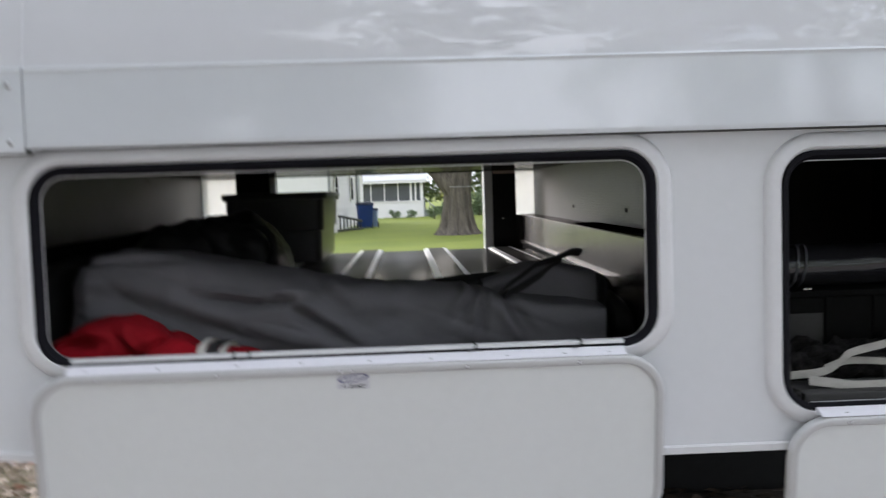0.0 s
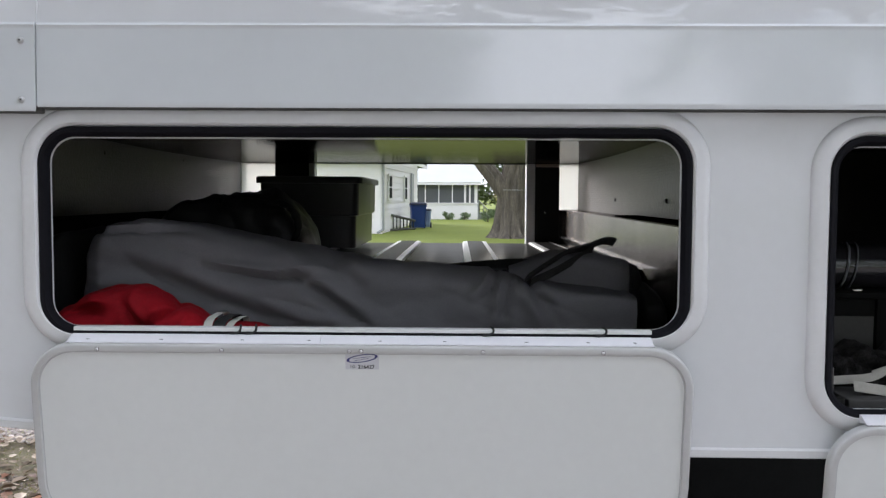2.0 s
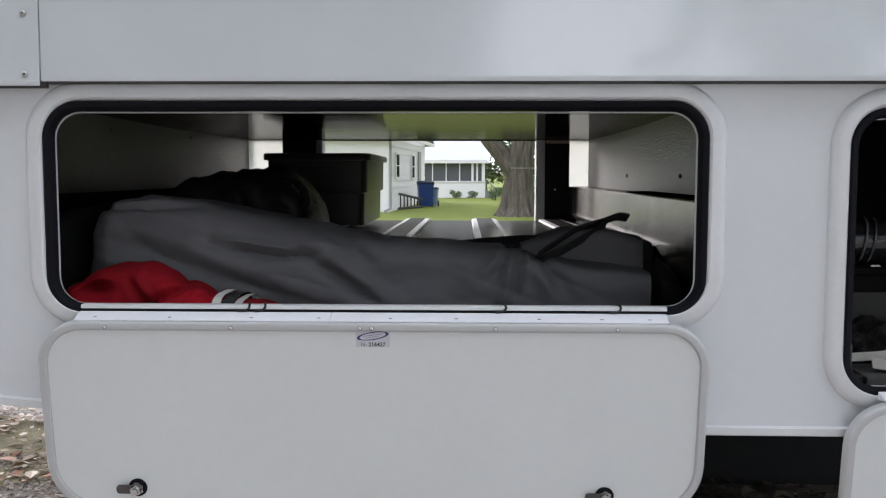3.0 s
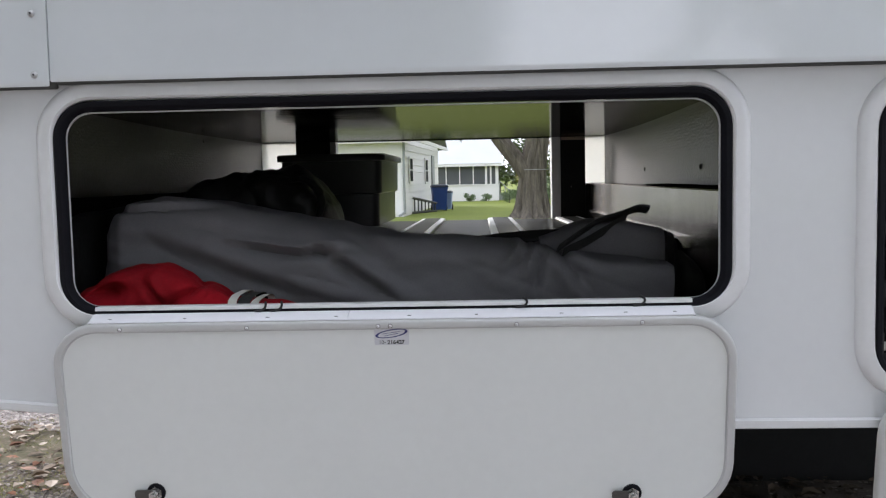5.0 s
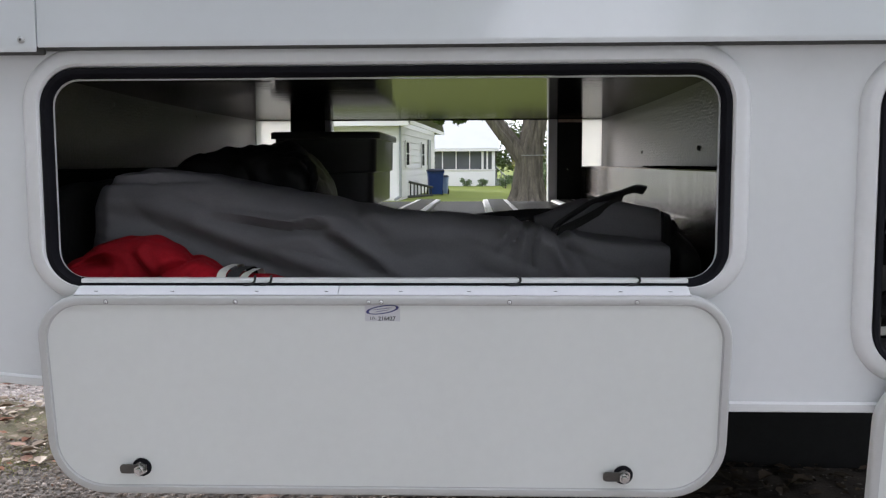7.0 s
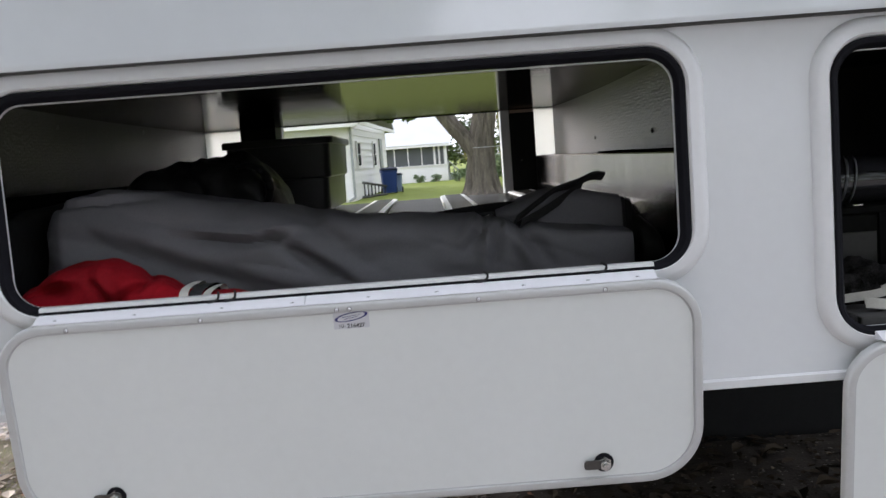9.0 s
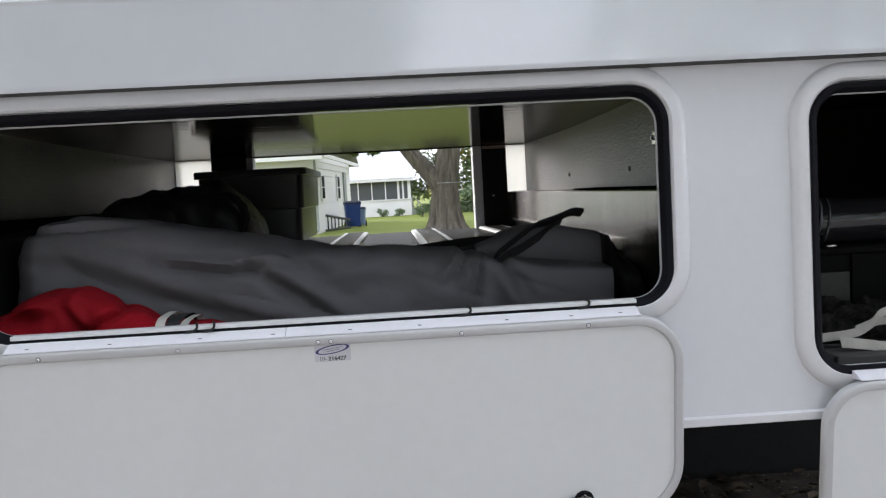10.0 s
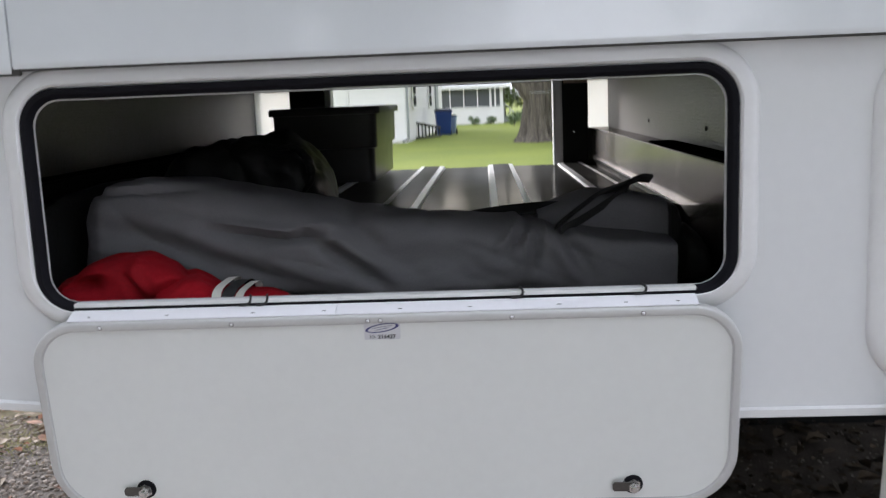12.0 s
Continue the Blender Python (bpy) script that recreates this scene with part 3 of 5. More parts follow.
def hatch_door(x0, x1, z0, z1, latches, rivets, label):
    """A hanging hatch door, its inner side outward: panel, border, latches."""
    y = -0.046
    door = part("hatch_door", plate(rr(x0, x1, z0, z1, 0.085, rb=0.105), [], y, y + 0.014), M_DOOR, camper, label)
    part("border", sweep(x0, x1, z0, z1, 0.085, [(0.001, y + 0.0145), (0.001, y - 0.001), (-0.001, y - 0.004), (-0.004, y - 0.0055), (-0.0135, y - 0.0045), (-0.0150, y - 0.001), (-0.0150, y + 0.002)], closed=False, rb=0.105), M_BORDER, door, "satin aluminium edge border", smooth=True)
    part("border_gap", sweep(x0, x1, z0, z1, 0.085, [(-0.0150, y - 0.0004), (-0.0166, y - 0.0004), (-0.0166, y + 0.002), (-0.0150, y + 0.002)], rb=0.105), M_SEAM, door)
    for x in rivets:
        bm = bmesh.new()
        add_cyl(bm, (x, y - 0.0035, z1 - 0.009), (x, y - 0.0056, z1 - 0.009), 0.0044, 0.0042, 12, 1)
        add_cyl(bm, (x, y - 0.0050, z1 - 0.009), (x, y - 0.0075, z1 - 0.009), 0.0034, 0.0020, 12)
        add_cyl(bm, (x, y - 0.0072, z1 - 0.009), (x, y - 0.0077, z1 - 0.009), 0.0009, 0.0009, 8, 1)
        part("rivet", bm, [M_HINGE, M_CAM], door)
    for x, z in latches:
        bm = bmesh.new()
        add_cyl(bm, (x, y + 0.001, z), (x, y - 0.003, z), 0.0185, 0.0175, 28)
        part("latch_washer", bm, M_RUBBER, door, "black latch washer")
        bm = bmesh.new()
        add_cyl(bm, (x, y - 0.002, z), (x, y - 0.0075, z), 0.0135, 0.0135, 6)
        add_cyl(bm, (x, y - 0.0112, z), (x, y - 0.0180, z), 0.0105, 0.0100, 6)
        add_cyl(bm, (x, y - 0.0180, z), (x, y - 0.0240, z), 0.0062, 0.0055, 14)
        part("latch_nut", bm, M_STEEL, door, "zinc plated latch nut and bolt")
        bm = bmesh.new()
        out = rr(x - 0.038, x + 0.009, z - 0.0085, z + 0.0085, 0.006, 5)
        vs0 = [bm.verts.new((px, y - 0.0076, pz)) for px, pz in out]
        vs1 = [bm.verts.new((px, y - 0.0111, pz)) for px, pz in out]
        bm.faces.new(vs0), bm.faces.new(vs1[::-1])
        for i in range(len(out)):
            j = (i + 1) % len(out)
            bm.faces.new((vs0[i], vs0[j], vs1[j], vs1[i]))
        part("latch_cam", bm, M_CAM, door, "flat steel latch cam")
    # it leans in at the foot, against the lower edge of the wall
    door.matrix_basis = pose(0, y, z1) @ pose(0, 0, 0, 6.5) @ pose(0, -y, -z1)
    return door


door1 = hatch_door(-0.629, 0.623, 0.757, 1.1398, ((-0.4575, 0.809), (0.439, 0.801)), (-0.497, -0.262, -0.022, -0.0, 0.228, 0.452), "white storage hatch door hanging open below its hinge")
hatch_door(0.880, 1.63, 0.445, 0.9950, ((1.02, 0.50), (1.49, 0.50)), (1.0, 1.25, 1.5), "taller white storage hatch door hanging open")

# ---- sticker on the door ----
bm = plate(rr(-0.030, 0.033, 1.094, 1.124, 0.002, 3), [], -0.0466, -0.0462)
part("sticker", bm, M_LABEL, door1, "clear sticker with a blue oval mark")
bm = bmesh.new()
n = 40
for i in range(n):
    a0, a1 = 2 * math.pi * i / n, 2 * math.pi * (i + 1) / n
    ring = []
    for a in (a0, a1):
        w = 0.0020 + 0.0030 * abs(math.cos(a)) ** 2
        for q in (0.0, 1.0):
            ring.append(bm.verts.new((0.0015 + (0.0295 - w * q) * math.cos(a), -0.0470, 1.1155 + (0.0078 - 0.0008 * q - (0.001 * q)) * math.sin(a) + 0.0042 * math.cos(a))))
    bm.faces.new((ring[0], ring[1], ring[3], ring[2]))
for k, (a, b, z) in enumerate(((-0.016, 0.018, 1.1172), (-0.012, 0.014, 1.1135))):
    vs = [bm.verts.new(p) for p in ((a, -0.0470, z - 0.0028), (b, -0.0470, z + 0.0018), (b, -0.0470, z + 0.0026), (a, -0.0470, z - 0.0020))]
    bm.faces.new(vs)
bmesh.ops.remove_doubles(bm, verts=bm.verts[:], dist=0.00001)
part("oval_mark", bm, M_PRINT, door1, "navy oval mark")


def lettering(text, size, x, z, y, material, parent, bold=0.0):
    cu = bpy.data.curves.new("lettering", "FONT")
    cu.body, cu.size, cu.offset = text, size, bold
    ob = new("lettering", cu)
    dg = bpy.context.evaluated_depsgraph_get()
    me = bpy.data.meshes.new_from_object(ob.evaluated_get(dg))
    bpy.data.objects.remove(ob)
    me.materials.append(material)
    t = new("lettering", me)
    t.parent = parent
    t.matrix_basis = pose(x, y, z, 90, 0, 0)
    return t


lettering("10-", 0.0098, -0.0222, 1.0962, -0.0471, M_INK, door1)
lettering("216427", 0.0104, -0.0065, 1.0957, -0.0471, M_INK, door1, 0.00028)

# ---- dark underside ----
part("cabin_floor", box(X0 + 0.03, 0.785, 0.04, YB - 0.04, 1.02, 1.06), M_UNDER, camper, "black underside")
part("cabin_floor", box(0.786, X1 - 0.03, 0.04, YB - 0.04, 0.955, 0.984), M_UNDER, camper, "black underside")
# Black panel added to stand for the shade beneath, and to block light.
part("far_skirt", box(0.12, X1 - 0.04, 2.36, 2.40, 0.0, 0.954, 0.004), M_UNDER, camper, "black panel added for the dark space under the camper")
for x in (1.15, 2.1):
    part("support_leg", box(x, x + 0.07, 0.25, 0.32, 0.0, 0.954, 0.006), M_UNDER, camper, "black steel support leg")

# ---- storage compartment that passes through ----
bm = bmesh.new()
rows = []
for y, d in ((0.014, 0.014), (0.3, 0.012), (0.6, 0.008), (0.9, 0.003), (1.2, -0.001), (1.5, -0.003), (1.8, -0.0035), (2.1, -0.0025), (2.429, 0.0)):
    rows.append([bm.verts.new((x, y, CZ1 + d + t)) for t in (0.0, 0.006) for x in ((CX0 + 0.0005, CX1 - 0.0005) if t == 0.0 else (CX1 - 0.0005, CX0 + 0.0005))])
for p, q in zip(rows, rows[1:]):
    for i in range(4):
        bm.faces.new((p[i], p[(i + 1) % 4], q[(i + 1) % 4], q[i]))
bm.faces.new(rows[0][::-1]), bm.faces.new(rows[-1])
part("compartment_ceiling", bm, M_CEIL, camper, "polished metal ceiling of the compartment", smooth=True)
part("ceiling_edge_strip", box(CX0, CX1, 2.4295, 2.434, CZ1 - 0.004, CZ1 + 0.005), M_RUBBER, camper, "black edge strip")
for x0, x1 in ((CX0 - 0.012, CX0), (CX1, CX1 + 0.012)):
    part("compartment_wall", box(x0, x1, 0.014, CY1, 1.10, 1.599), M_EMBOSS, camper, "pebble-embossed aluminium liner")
for x, yy, zz in ((CX1 - 0.001, 1.429, 1.41), (CX1 - 0.001, 0.655, 1.41), (CX0 + 0.001, 0.814, 1.537), (CX0 + 0.001, 1.546, 1.543)):
    bm = bmesh.new()
    s = -1 if x > 0 else 1
    add_cyl(bm, (x, yy, zz), (x + s * 0.004, yy, zz), 0.007, 0.004, 10)
    part("rivet", bm, M_HOLE, camper)
bm = add_box(bmesh.new(), CX1 - 0.006, CX1 - 0.0005, 0.405, 0.435, 1.458, 1.490, 0.002)
add_cyl(bm, (CX1 - 0.006, 0.42, 1.474), (CX1 - 0.012, 0.42, 1.474), 0.006, 0.005, 12)
part("strike_plate", bm, M_BRIGHT, camper, "small bright metal strike plate")
# The left box is a black copy: that side's shade is in its colour.
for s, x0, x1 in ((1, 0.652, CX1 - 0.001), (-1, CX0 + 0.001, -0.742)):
    part("wheel_box", box(x0, x1, 0.055, CY1 - 0.005, 1.106, 1.360, 0.004), M_BRUSH if s > 0 else M_MATT, camper, "brushed aluminium side box" if s > 0 else "side box painted black for the shade on the left")
# Black strips paint the shadow along the box ledges.
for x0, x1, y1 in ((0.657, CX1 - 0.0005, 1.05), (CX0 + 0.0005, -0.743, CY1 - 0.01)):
    part("box_top_mat", box(x0, x1, 0.06, y1, 1.3605, 1.365, 0.001), M_MATT, camper, "black strip painted for the shaded ledge of the side box")
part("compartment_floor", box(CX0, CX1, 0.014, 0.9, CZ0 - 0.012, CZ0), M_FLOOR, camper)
# ribbed floor panel
FZ = 1.203
SAG = ((0.70, 0.014), (1.2, 0.012), (1.6, 0.009), (1.9, 0.006), (2.1, 0.003), (2.3, 0.001), (2.44, 0.0))
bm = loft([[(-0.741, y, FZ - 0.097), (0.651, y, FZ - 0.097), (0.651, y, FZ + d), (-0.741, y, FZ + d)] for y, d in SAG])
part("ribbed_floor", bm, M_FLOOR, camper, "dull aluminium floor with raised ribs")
for rx in (-0.345, -0.045, 0.255, 0.555):
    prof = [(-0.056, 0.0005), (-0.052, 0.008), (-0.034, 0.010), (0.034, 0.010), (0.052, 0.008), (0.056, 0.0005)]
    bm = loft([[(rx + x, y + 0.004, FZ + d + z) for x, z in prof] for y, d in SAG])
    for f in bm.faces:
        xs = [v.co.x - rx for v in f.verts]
        # Rib sides painted white for the shine on the metal edges.
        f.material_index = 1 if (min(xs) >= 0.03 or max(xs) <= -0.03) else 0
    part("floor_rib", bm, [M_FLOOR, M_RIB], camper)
part("floor_angle", loft([[(x, y, z) for x, z in ((0.6515, FZ + 0.015), (0.6475, FZ + 0.015), (0.634, 1.240), (0.634, 1.245), (0.6515, 1.245))] for y in (0.50, 2.385)]), M_BRIGHT, camper, "bright aluminium angle along the side box")
bm = bmesh.new()
add_cyl(bm, (0.572, 2.395, 1.345), (0.572, 2.390, 1.345), 0.006, 0.004, 10)
part("rivet", bm, M_STEEL, camper)
part("jamb_block", box(0.530, 0.634, 2.388, 2.394, CZ1 - 0.016, CZ1 - 0.002, 0.001), M_TAN, camper, "tan strip at the top of the jamb")
# far end: white liner, black jambs, light edge strips
part("far_liner", box(CX0, -0.655, 2.4255, 2.4285, CZ0, CZ1 - 0.001), M_LINER, camper, "white liner beside the far opening")
part("far_liner", box(0.636, CX1, 2.4255, 2.4285, CZ0, CZ1 - 0.001), M_LINER, camper, "white liner beside the far opening")
part("far_jamb", box(-0.655, -0.502, 2.395, 2.427, CZ0, CZ1 - 0.001, 0.004), M_BLACKP, camper, "black jamb of the far opening")
part("far_jamb", box(0.527, 0.636, 2.395, 2.427, CZ0, CZ1 - 0.001, 0.004), M_BLACKP, camper, "black jamb of the far opening")
part("far_jamb", box(0.6365, 0.651, 2.395, 2.4195, CZ0, 1.358), M_BLACKP, camper, "black foot of the far jamb")
part("edge_strip", box(-0.502, -0.474, 2.40, 2.475, 1.19, CZ1 - 0.001, 0.003), M_TRIM, camper)
part("edge_strip", box(0.487, 0.527, 2.40, 2.475, 1.19, CZ1 - 0.001, 0.003), M_TRIM, camper)

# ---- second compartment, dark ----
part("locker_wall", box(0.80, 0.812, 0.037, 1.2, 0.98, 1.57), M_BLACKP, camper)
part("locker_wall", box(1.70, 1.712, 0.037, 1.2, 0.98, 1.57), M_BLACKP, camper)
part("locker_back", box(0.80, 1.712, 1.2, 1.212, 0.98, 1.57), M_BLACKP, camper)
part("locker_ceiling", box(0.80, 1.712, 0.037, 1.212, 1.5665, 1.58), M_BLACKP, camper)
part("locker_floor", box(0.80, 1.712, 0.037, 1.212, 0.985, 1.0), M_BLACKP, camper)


# ---- things in the through compartment ----
def fold(x, z, cx, cz, rx, rz, ang):
    """A soft crease round (cx, cz), along the angle."""
    c, q = math.cos(radians(ang)), math.sin(radians(ang))
    u, v = ((x - cx) * c + (z - cz) * q) / rx, (-(x - cx) * q + (z - cz) * c) / rz
    return math.exp(-u * u) * (math.exp(-v * v) - 0.6 * math.exp(-(v - 1.9) ** 2))


FOLDS = ((-0.29, 1.250, 0.07, 0.009, -8, 0.019), (-0.19, 1.242, 0.07, 0.009, 4, 0.020), (-0.10, 1.195, 0.10, 0.014, -34, 0.022), (-0.34, 1.190, 0.22, 0.020, -20, 0.016), (-0.06, 1.250, 0.05, 0.014, -38, 0.012),
         (-0.54, 1.338, 0.11, 0.0045, 1, 0.010), (-0.38, 1.275, 0.03, 0.020, 75, 0.007), (0.25, 1.222, 0.035, 0.010, 50, 0.022), (0.285, 1.195, 0.045, 0.011, 80, 0.021), (0.36, 1.200, 0.055, 0.014, 125, 0.021), (0.10, 1.20, 0.10, 0.030, 12, 0.008))
tent_bag = empty("tent_bag", "long charcoal grey fabric tent bag lying across the floor", "bag")
rings = []
N = 150
for i in range(190):
    u = i / 189
    x = -0.655 + 1.223 * u
    top = interp(x, (-0.655, -0.63, -0.59, -0.53, -0.42, -0.30, -0.12, 0.0, 0.12, 0.24, 0.30, 0.42, 0.568), (1.300, 1.335, 1.358, 1.366, 1.355, 1.334, 1.294, 1.274, 1.260, 1.259, 1.247, 1.226, 1.203))
    low = interp(x, (-0.655, -0.45, -0.25, 0.0, 0.57), (1.150, 1.135, 1.115, 1.106, 1.106))
    yc, ry = interp(x, (-0.655, -0.25, 0.0, 0.57), (0.37, 0.36, 0.35, 0.37)), interp(x, (-0.655, -0.6, 0.45, 0.568), (0.13, 0.15, 0.15, 0.145))
    end = 0.72 + 0.28 * min(1.0, u * 22) ** 0.5
    zc, rz = (top + low) / 2, (top - low) / 2
    dense = []
    for k in range(721):
        a = 2 * math.pi * k / 720
        cy, cz = math.cos(a), math.sin(a)
        e = interp(x, (0.2, 0.45, 0.56), (0.60, 0.30, 0.14)) if cz > 0 else 0.36
        dense.append((yc + ry * end * math.copysign(abs(cy) ** e, cy), zc + rz * math.copysign(abs(cz) ** e, cz), cy, cz))
    dense = np.array(dense)
    run = np.concatenate(([0], np.cumsum(np.hypot(np.diff(dense[:, 0]), np.diff(dense[:, 1])))))
    even = np.linspace(0, run[-1], N, endpoint=False)
    ring = []
    for y, z, cy, cz in zip(*[np.interp(even, run, dense[:, c]) for c in range(4)]):
        d = 0.012 * noise.noise((x * 4, y * 6, z * 8)) + 0.006 * noise.noise((x * 7 + z * 9, y * 8, z * 16))
        d += 0.009 * (abs(noise.noise((x * 7 + z * 9, 3.3, z * 20 - x * 5))) - 0.2)
        d -= 0.004 * max(0.0, 1 - 5 * abs(noise.noise((x * 5 + z * 6, 8.1, z * 14 + x * 3)))) ** 1.5
        for cx, cq, rx, rq, ang, amp in FOLDS:
            d -= amp * fold(x, z, cx, cq, rx, rq, ang)
        t = math.atan2(z - 1.262, x - 0.32)
        far = math.hypot(z - 1.262, x - 0.32)
        d += 0.004 * math.sin(9 * t + 0.6) * math.exp(-((far - 0.065) / 0.05) ** 2)
        p = Vector((x, y, z)) + Vector((0, cy, cz)).normalized() * d
        if u < 0.02:
            p.x += 0.012 * noise.noise((y * 9, z * 14, 1))
        p.z = max(p.z, 1.1058)
        ring.append(p)
    rings.append(ring)
part("bag_body", loft(rings), M_GREY, tent_bag, smooth=True)
# upper flap folded over the far side of the bag's end
rings = []
for i in range(34):
    u = i / 33
    x = 0.30 + 0.275 * u
    zt = interp(x, (0.30, 0.36, 0.42, 0.48, 0.53, 0.575), (1.258, 1.272, 1.292, 1.290, 1.280, 1.272))
    ring = []
    for k in range(28):
        a = 2 * math.pi * k / 28
        y = 0.475 + 0.10 * math.copysign(abs(math.cos(a)) ** 0.35, math.cos(a)) - 0.02 * u
        z = (zt + 1.107) / 2 + (zt - 1.107) / 2 * math.copysign(abs(math.sin(a)) ** 0.35, math.sin(a))
        z += 0.005 * noise.noise((x * 12, y * 12, z * 12))
        ring.append((x, y, max(z, 1.1058)))
    rings.append(ring)
part("end_flap", loft(rings), M_GREY, tent_bag, "folded charcoal end flap", smooth=True)
rings = []
for x, k in ((0.5745, 1.0), (0.588, 0.97), (0.600, 0.80), (0.604, 0.5)):
    rings.append([(x, 0.42 + 0.095 * k * q, 1.107 + 0.163 * k * r) for q, r in ((-1, 0), (1, 0), (1.02, 0.5), (0.98, 0.97), (0.9, 1.0), (-0.9, 0.99), (-0.98, 0.95), (-1.02, 0.5))])
part("end_panel", loft(rings), M_BLACKB, tent_bag, "black end panel")
pts = curve_pts([(0.33, 0.26, 1.238), (0.38, 0.32, 1.264), (0.43, 0.38, 1.286), (0.49, 0.42, 1.301), (0.53, 0.45, 1.312), (0.556, 0.455, 1.309)], 8)
part("carry_strap", ribbon(pts, (-0.25, 0.75, -0.6), 0.024, 0.006), M_GREYD, tent_bag, "dark webbing carry strap", smooth=True)
# This dark ribbon stands in for the shade between strap and flap.
pts = curve_pts([(0.340, 0.255, 1.230), (0.39, 0.31, 1.246), (0.435, 0.35, 1.266), (0.475, 0.385, 1.285), (0.50, 0.41, 1.299)], 8)
part("carry_strap", ribbon(pts, (-0.2, 0.6, -0.75), 0.028, 0.004), M_GREYD, tent_bag, "dark ribbon filling the shaded gap under the strap", smooth=True)
pts = curve_pts([(0.12, 0.40, 1.238), (0.17, 0.425, 1.244), (0.23, 0.43, 1.250), (0.31, 0.435, 1.255), (0.37, 0.43, 1.254)], 6)
part("edge_binding", ribbon(pts, (0, 0.7, 0.7), 0.026, 0.007), M_BLACKB, tent_bag, "black binding along the far edge", smooth=True)


def soft_bag(x0, x1, yc, ry, tops, low, lumps=0.012, scale=9.0, n=56, power=0.75, crease=0.0, folds=()):
    """A slumped fabric bag along x: tops are (x, height) rows."""
    xs, zs = [p[0] for p in tops], [p[1] for p in tops]
    rings = []
    for i in range(100):
        u = i / 99
        x = x0 + (x1 - x0) * u
        end = max(0.02, (1 - (2 * u - 1) ** 6)) ** 0.5
        zt = low + (interp(x, xs, zs) - low) * max(0.3, end)
        ring = []
        for k in range(n):
            a = 2 * math.pi * k / n
            cy, cz = math.cos(a), math.sin(a)
            y = yc + ry * end * math.copysign(abs(cy) ** power, cy)
            z = (zt + low) / 2 + (zt - low) / 2 * math.copysign(abs(cz) ** power, cz)
            d = lumps * noise.noise((x * scale, y * scale, z * scale)) + lumps * 0.4 * noise.noise((x * scale * 3, y * scale * 3, z * scale * 3))
            if crease:
                r = 1 - min(1.0, 4 * abs(noise.noise((x * 3.2 + z * 4, y * 4, z * 7 - x * 3 + 2))))
                d -= crease * r * r * min(1.0, max(0.0, (x1 - x - 0.13) / 0.08))
            p = Vector((x, y, z)) + Vector((0, cy, cz)) * d
            p.y += max(0.0, -cy) ** 0.5 * sum(amp * fold(x, z, cx, cq, rx, rq, ang) for cx, cq, rx, rq, ang, amp in folds)
            p.z = max(p.z, low)
            ring.append(p)
        rings.append(ring)
    return loft(rings)


red_bag = empty("sleeping_bag", "red fabric sack with a striped white and black tape", "bag")
part("sack", soft_bag(-0.665, -0.185, 0.115, 0.075, ((-0.665, 1.205), (-0.62, 1.217), (-0.576, 1.226), (-0.52, 1.235), (-0.47, 1.236), (-0.40, 1.207), (-0.357, 1.190), (-0.33, 1.171), (-0.25, 1.158), (-0.19, 1.156)), 1.106, 0.012, 11, n=96, crease=0.013, folds=((-0.562, 1.190, 0.038, 0.022, 0, 0.042), (-0.388, 1.190, 0.030, 0.009, 38, 0.024), (-0.475, 1.186, 0.032, 0.010, -55, 0.014), (-0.345, 1.176, 0.020, 0.006, 50, 0.010))), M_RED, red_bag, smooth=True)


def tape_ring(x, w, zt, material, label):
    rings = []
    for q in (x - w / 2, x + w / 2):
        rings.append([(q, 0.115 + 0.080 * math.copysign(abs(math.cos(a)) ** 0.55, math.cos(a)), max(1.1065, (zt + 1.107) / 2 + (zt - 1.107) / 2 * math.copysign(abs(math.sin(a)) ** 0.55, math.sin(a)))) for a in [2 * math.pi * k / 40 for k in range(40)]])
    return part("tape", loft(rings, cap=False), material, red_bag, label, smooth=True)


tape_ring(-0.312, 0.017, 1.1765, M_WTAPE, "white tape")
tape_ring(-0.291, 0.025, 1.1715, M_GREYD, "black tape")
tape_ring(-0.271, 0.015, 1.1670, M_WTAPE, "white tape")

duffel = empty("duffel_bag", "black shiny nylon duffel bag behind the tent bag", "bag")
part("duffel_body", soft_bag(-0.69, -0.215, 0.86, 0.17, ((-0.69, 1.36), (-0.60, 1.405), (-0.50, 1.425), (-0.38, 1.432), (-0.30, 1.41), (-0.22, 1.37)), FZ + 0.0145, 0.022, 10, crease=0.014), M_NYLON, duffel, smooth=True)
arc = [radians(115 - 5 * k) for k in range(37)]
rings = []
for k, a in enumerate(arc):
    c = Vector((-0.312 + 0.062 * math.cos(a), 0.722 - 0.02 * math.cos(a), 1.338 + 0.062 * math.sin(a)))
    out, w = Vector((math.cos(a), -0.3, math.sin(a))).normalized(), (0.010 * math.sin(math.pi * (k + 2.4) / 41) + 0.003) * (0.8 + 0.3 * abs(math.sin(k * 0.62 + 0.4 * math.sin(k))))
    rings.append([c + out * w * math.cos(q) + Vector((0, -1, 0)) * w * 1.4 * math.sin(q) for q in [2 * math.pi * i / 12 for i in range(12)]])
part("gathered_end", loft(rings), M_NYLON, duffel, "shiny gathered end of the bag", smooth=True)
# Added black shape in place of a dark reflection in the side box.
right_filler = empty("dark_filler", "black filler added for the dark reflection beside the tent bag", "bag")
part("case_body", soft_bag(0.580, 0.650, 0.42, 0.17, ((0.577, 1.215), (0.61, 1.222), (0.648, 1.195)), 1.106, 0.008, 10), M_BLACKB, right_filler, smooth=True)
# Added black shape that darkens the shaded left corner.
left_filler = empty("dark_filler", "black filler added for the shade along the left wall", "bag")
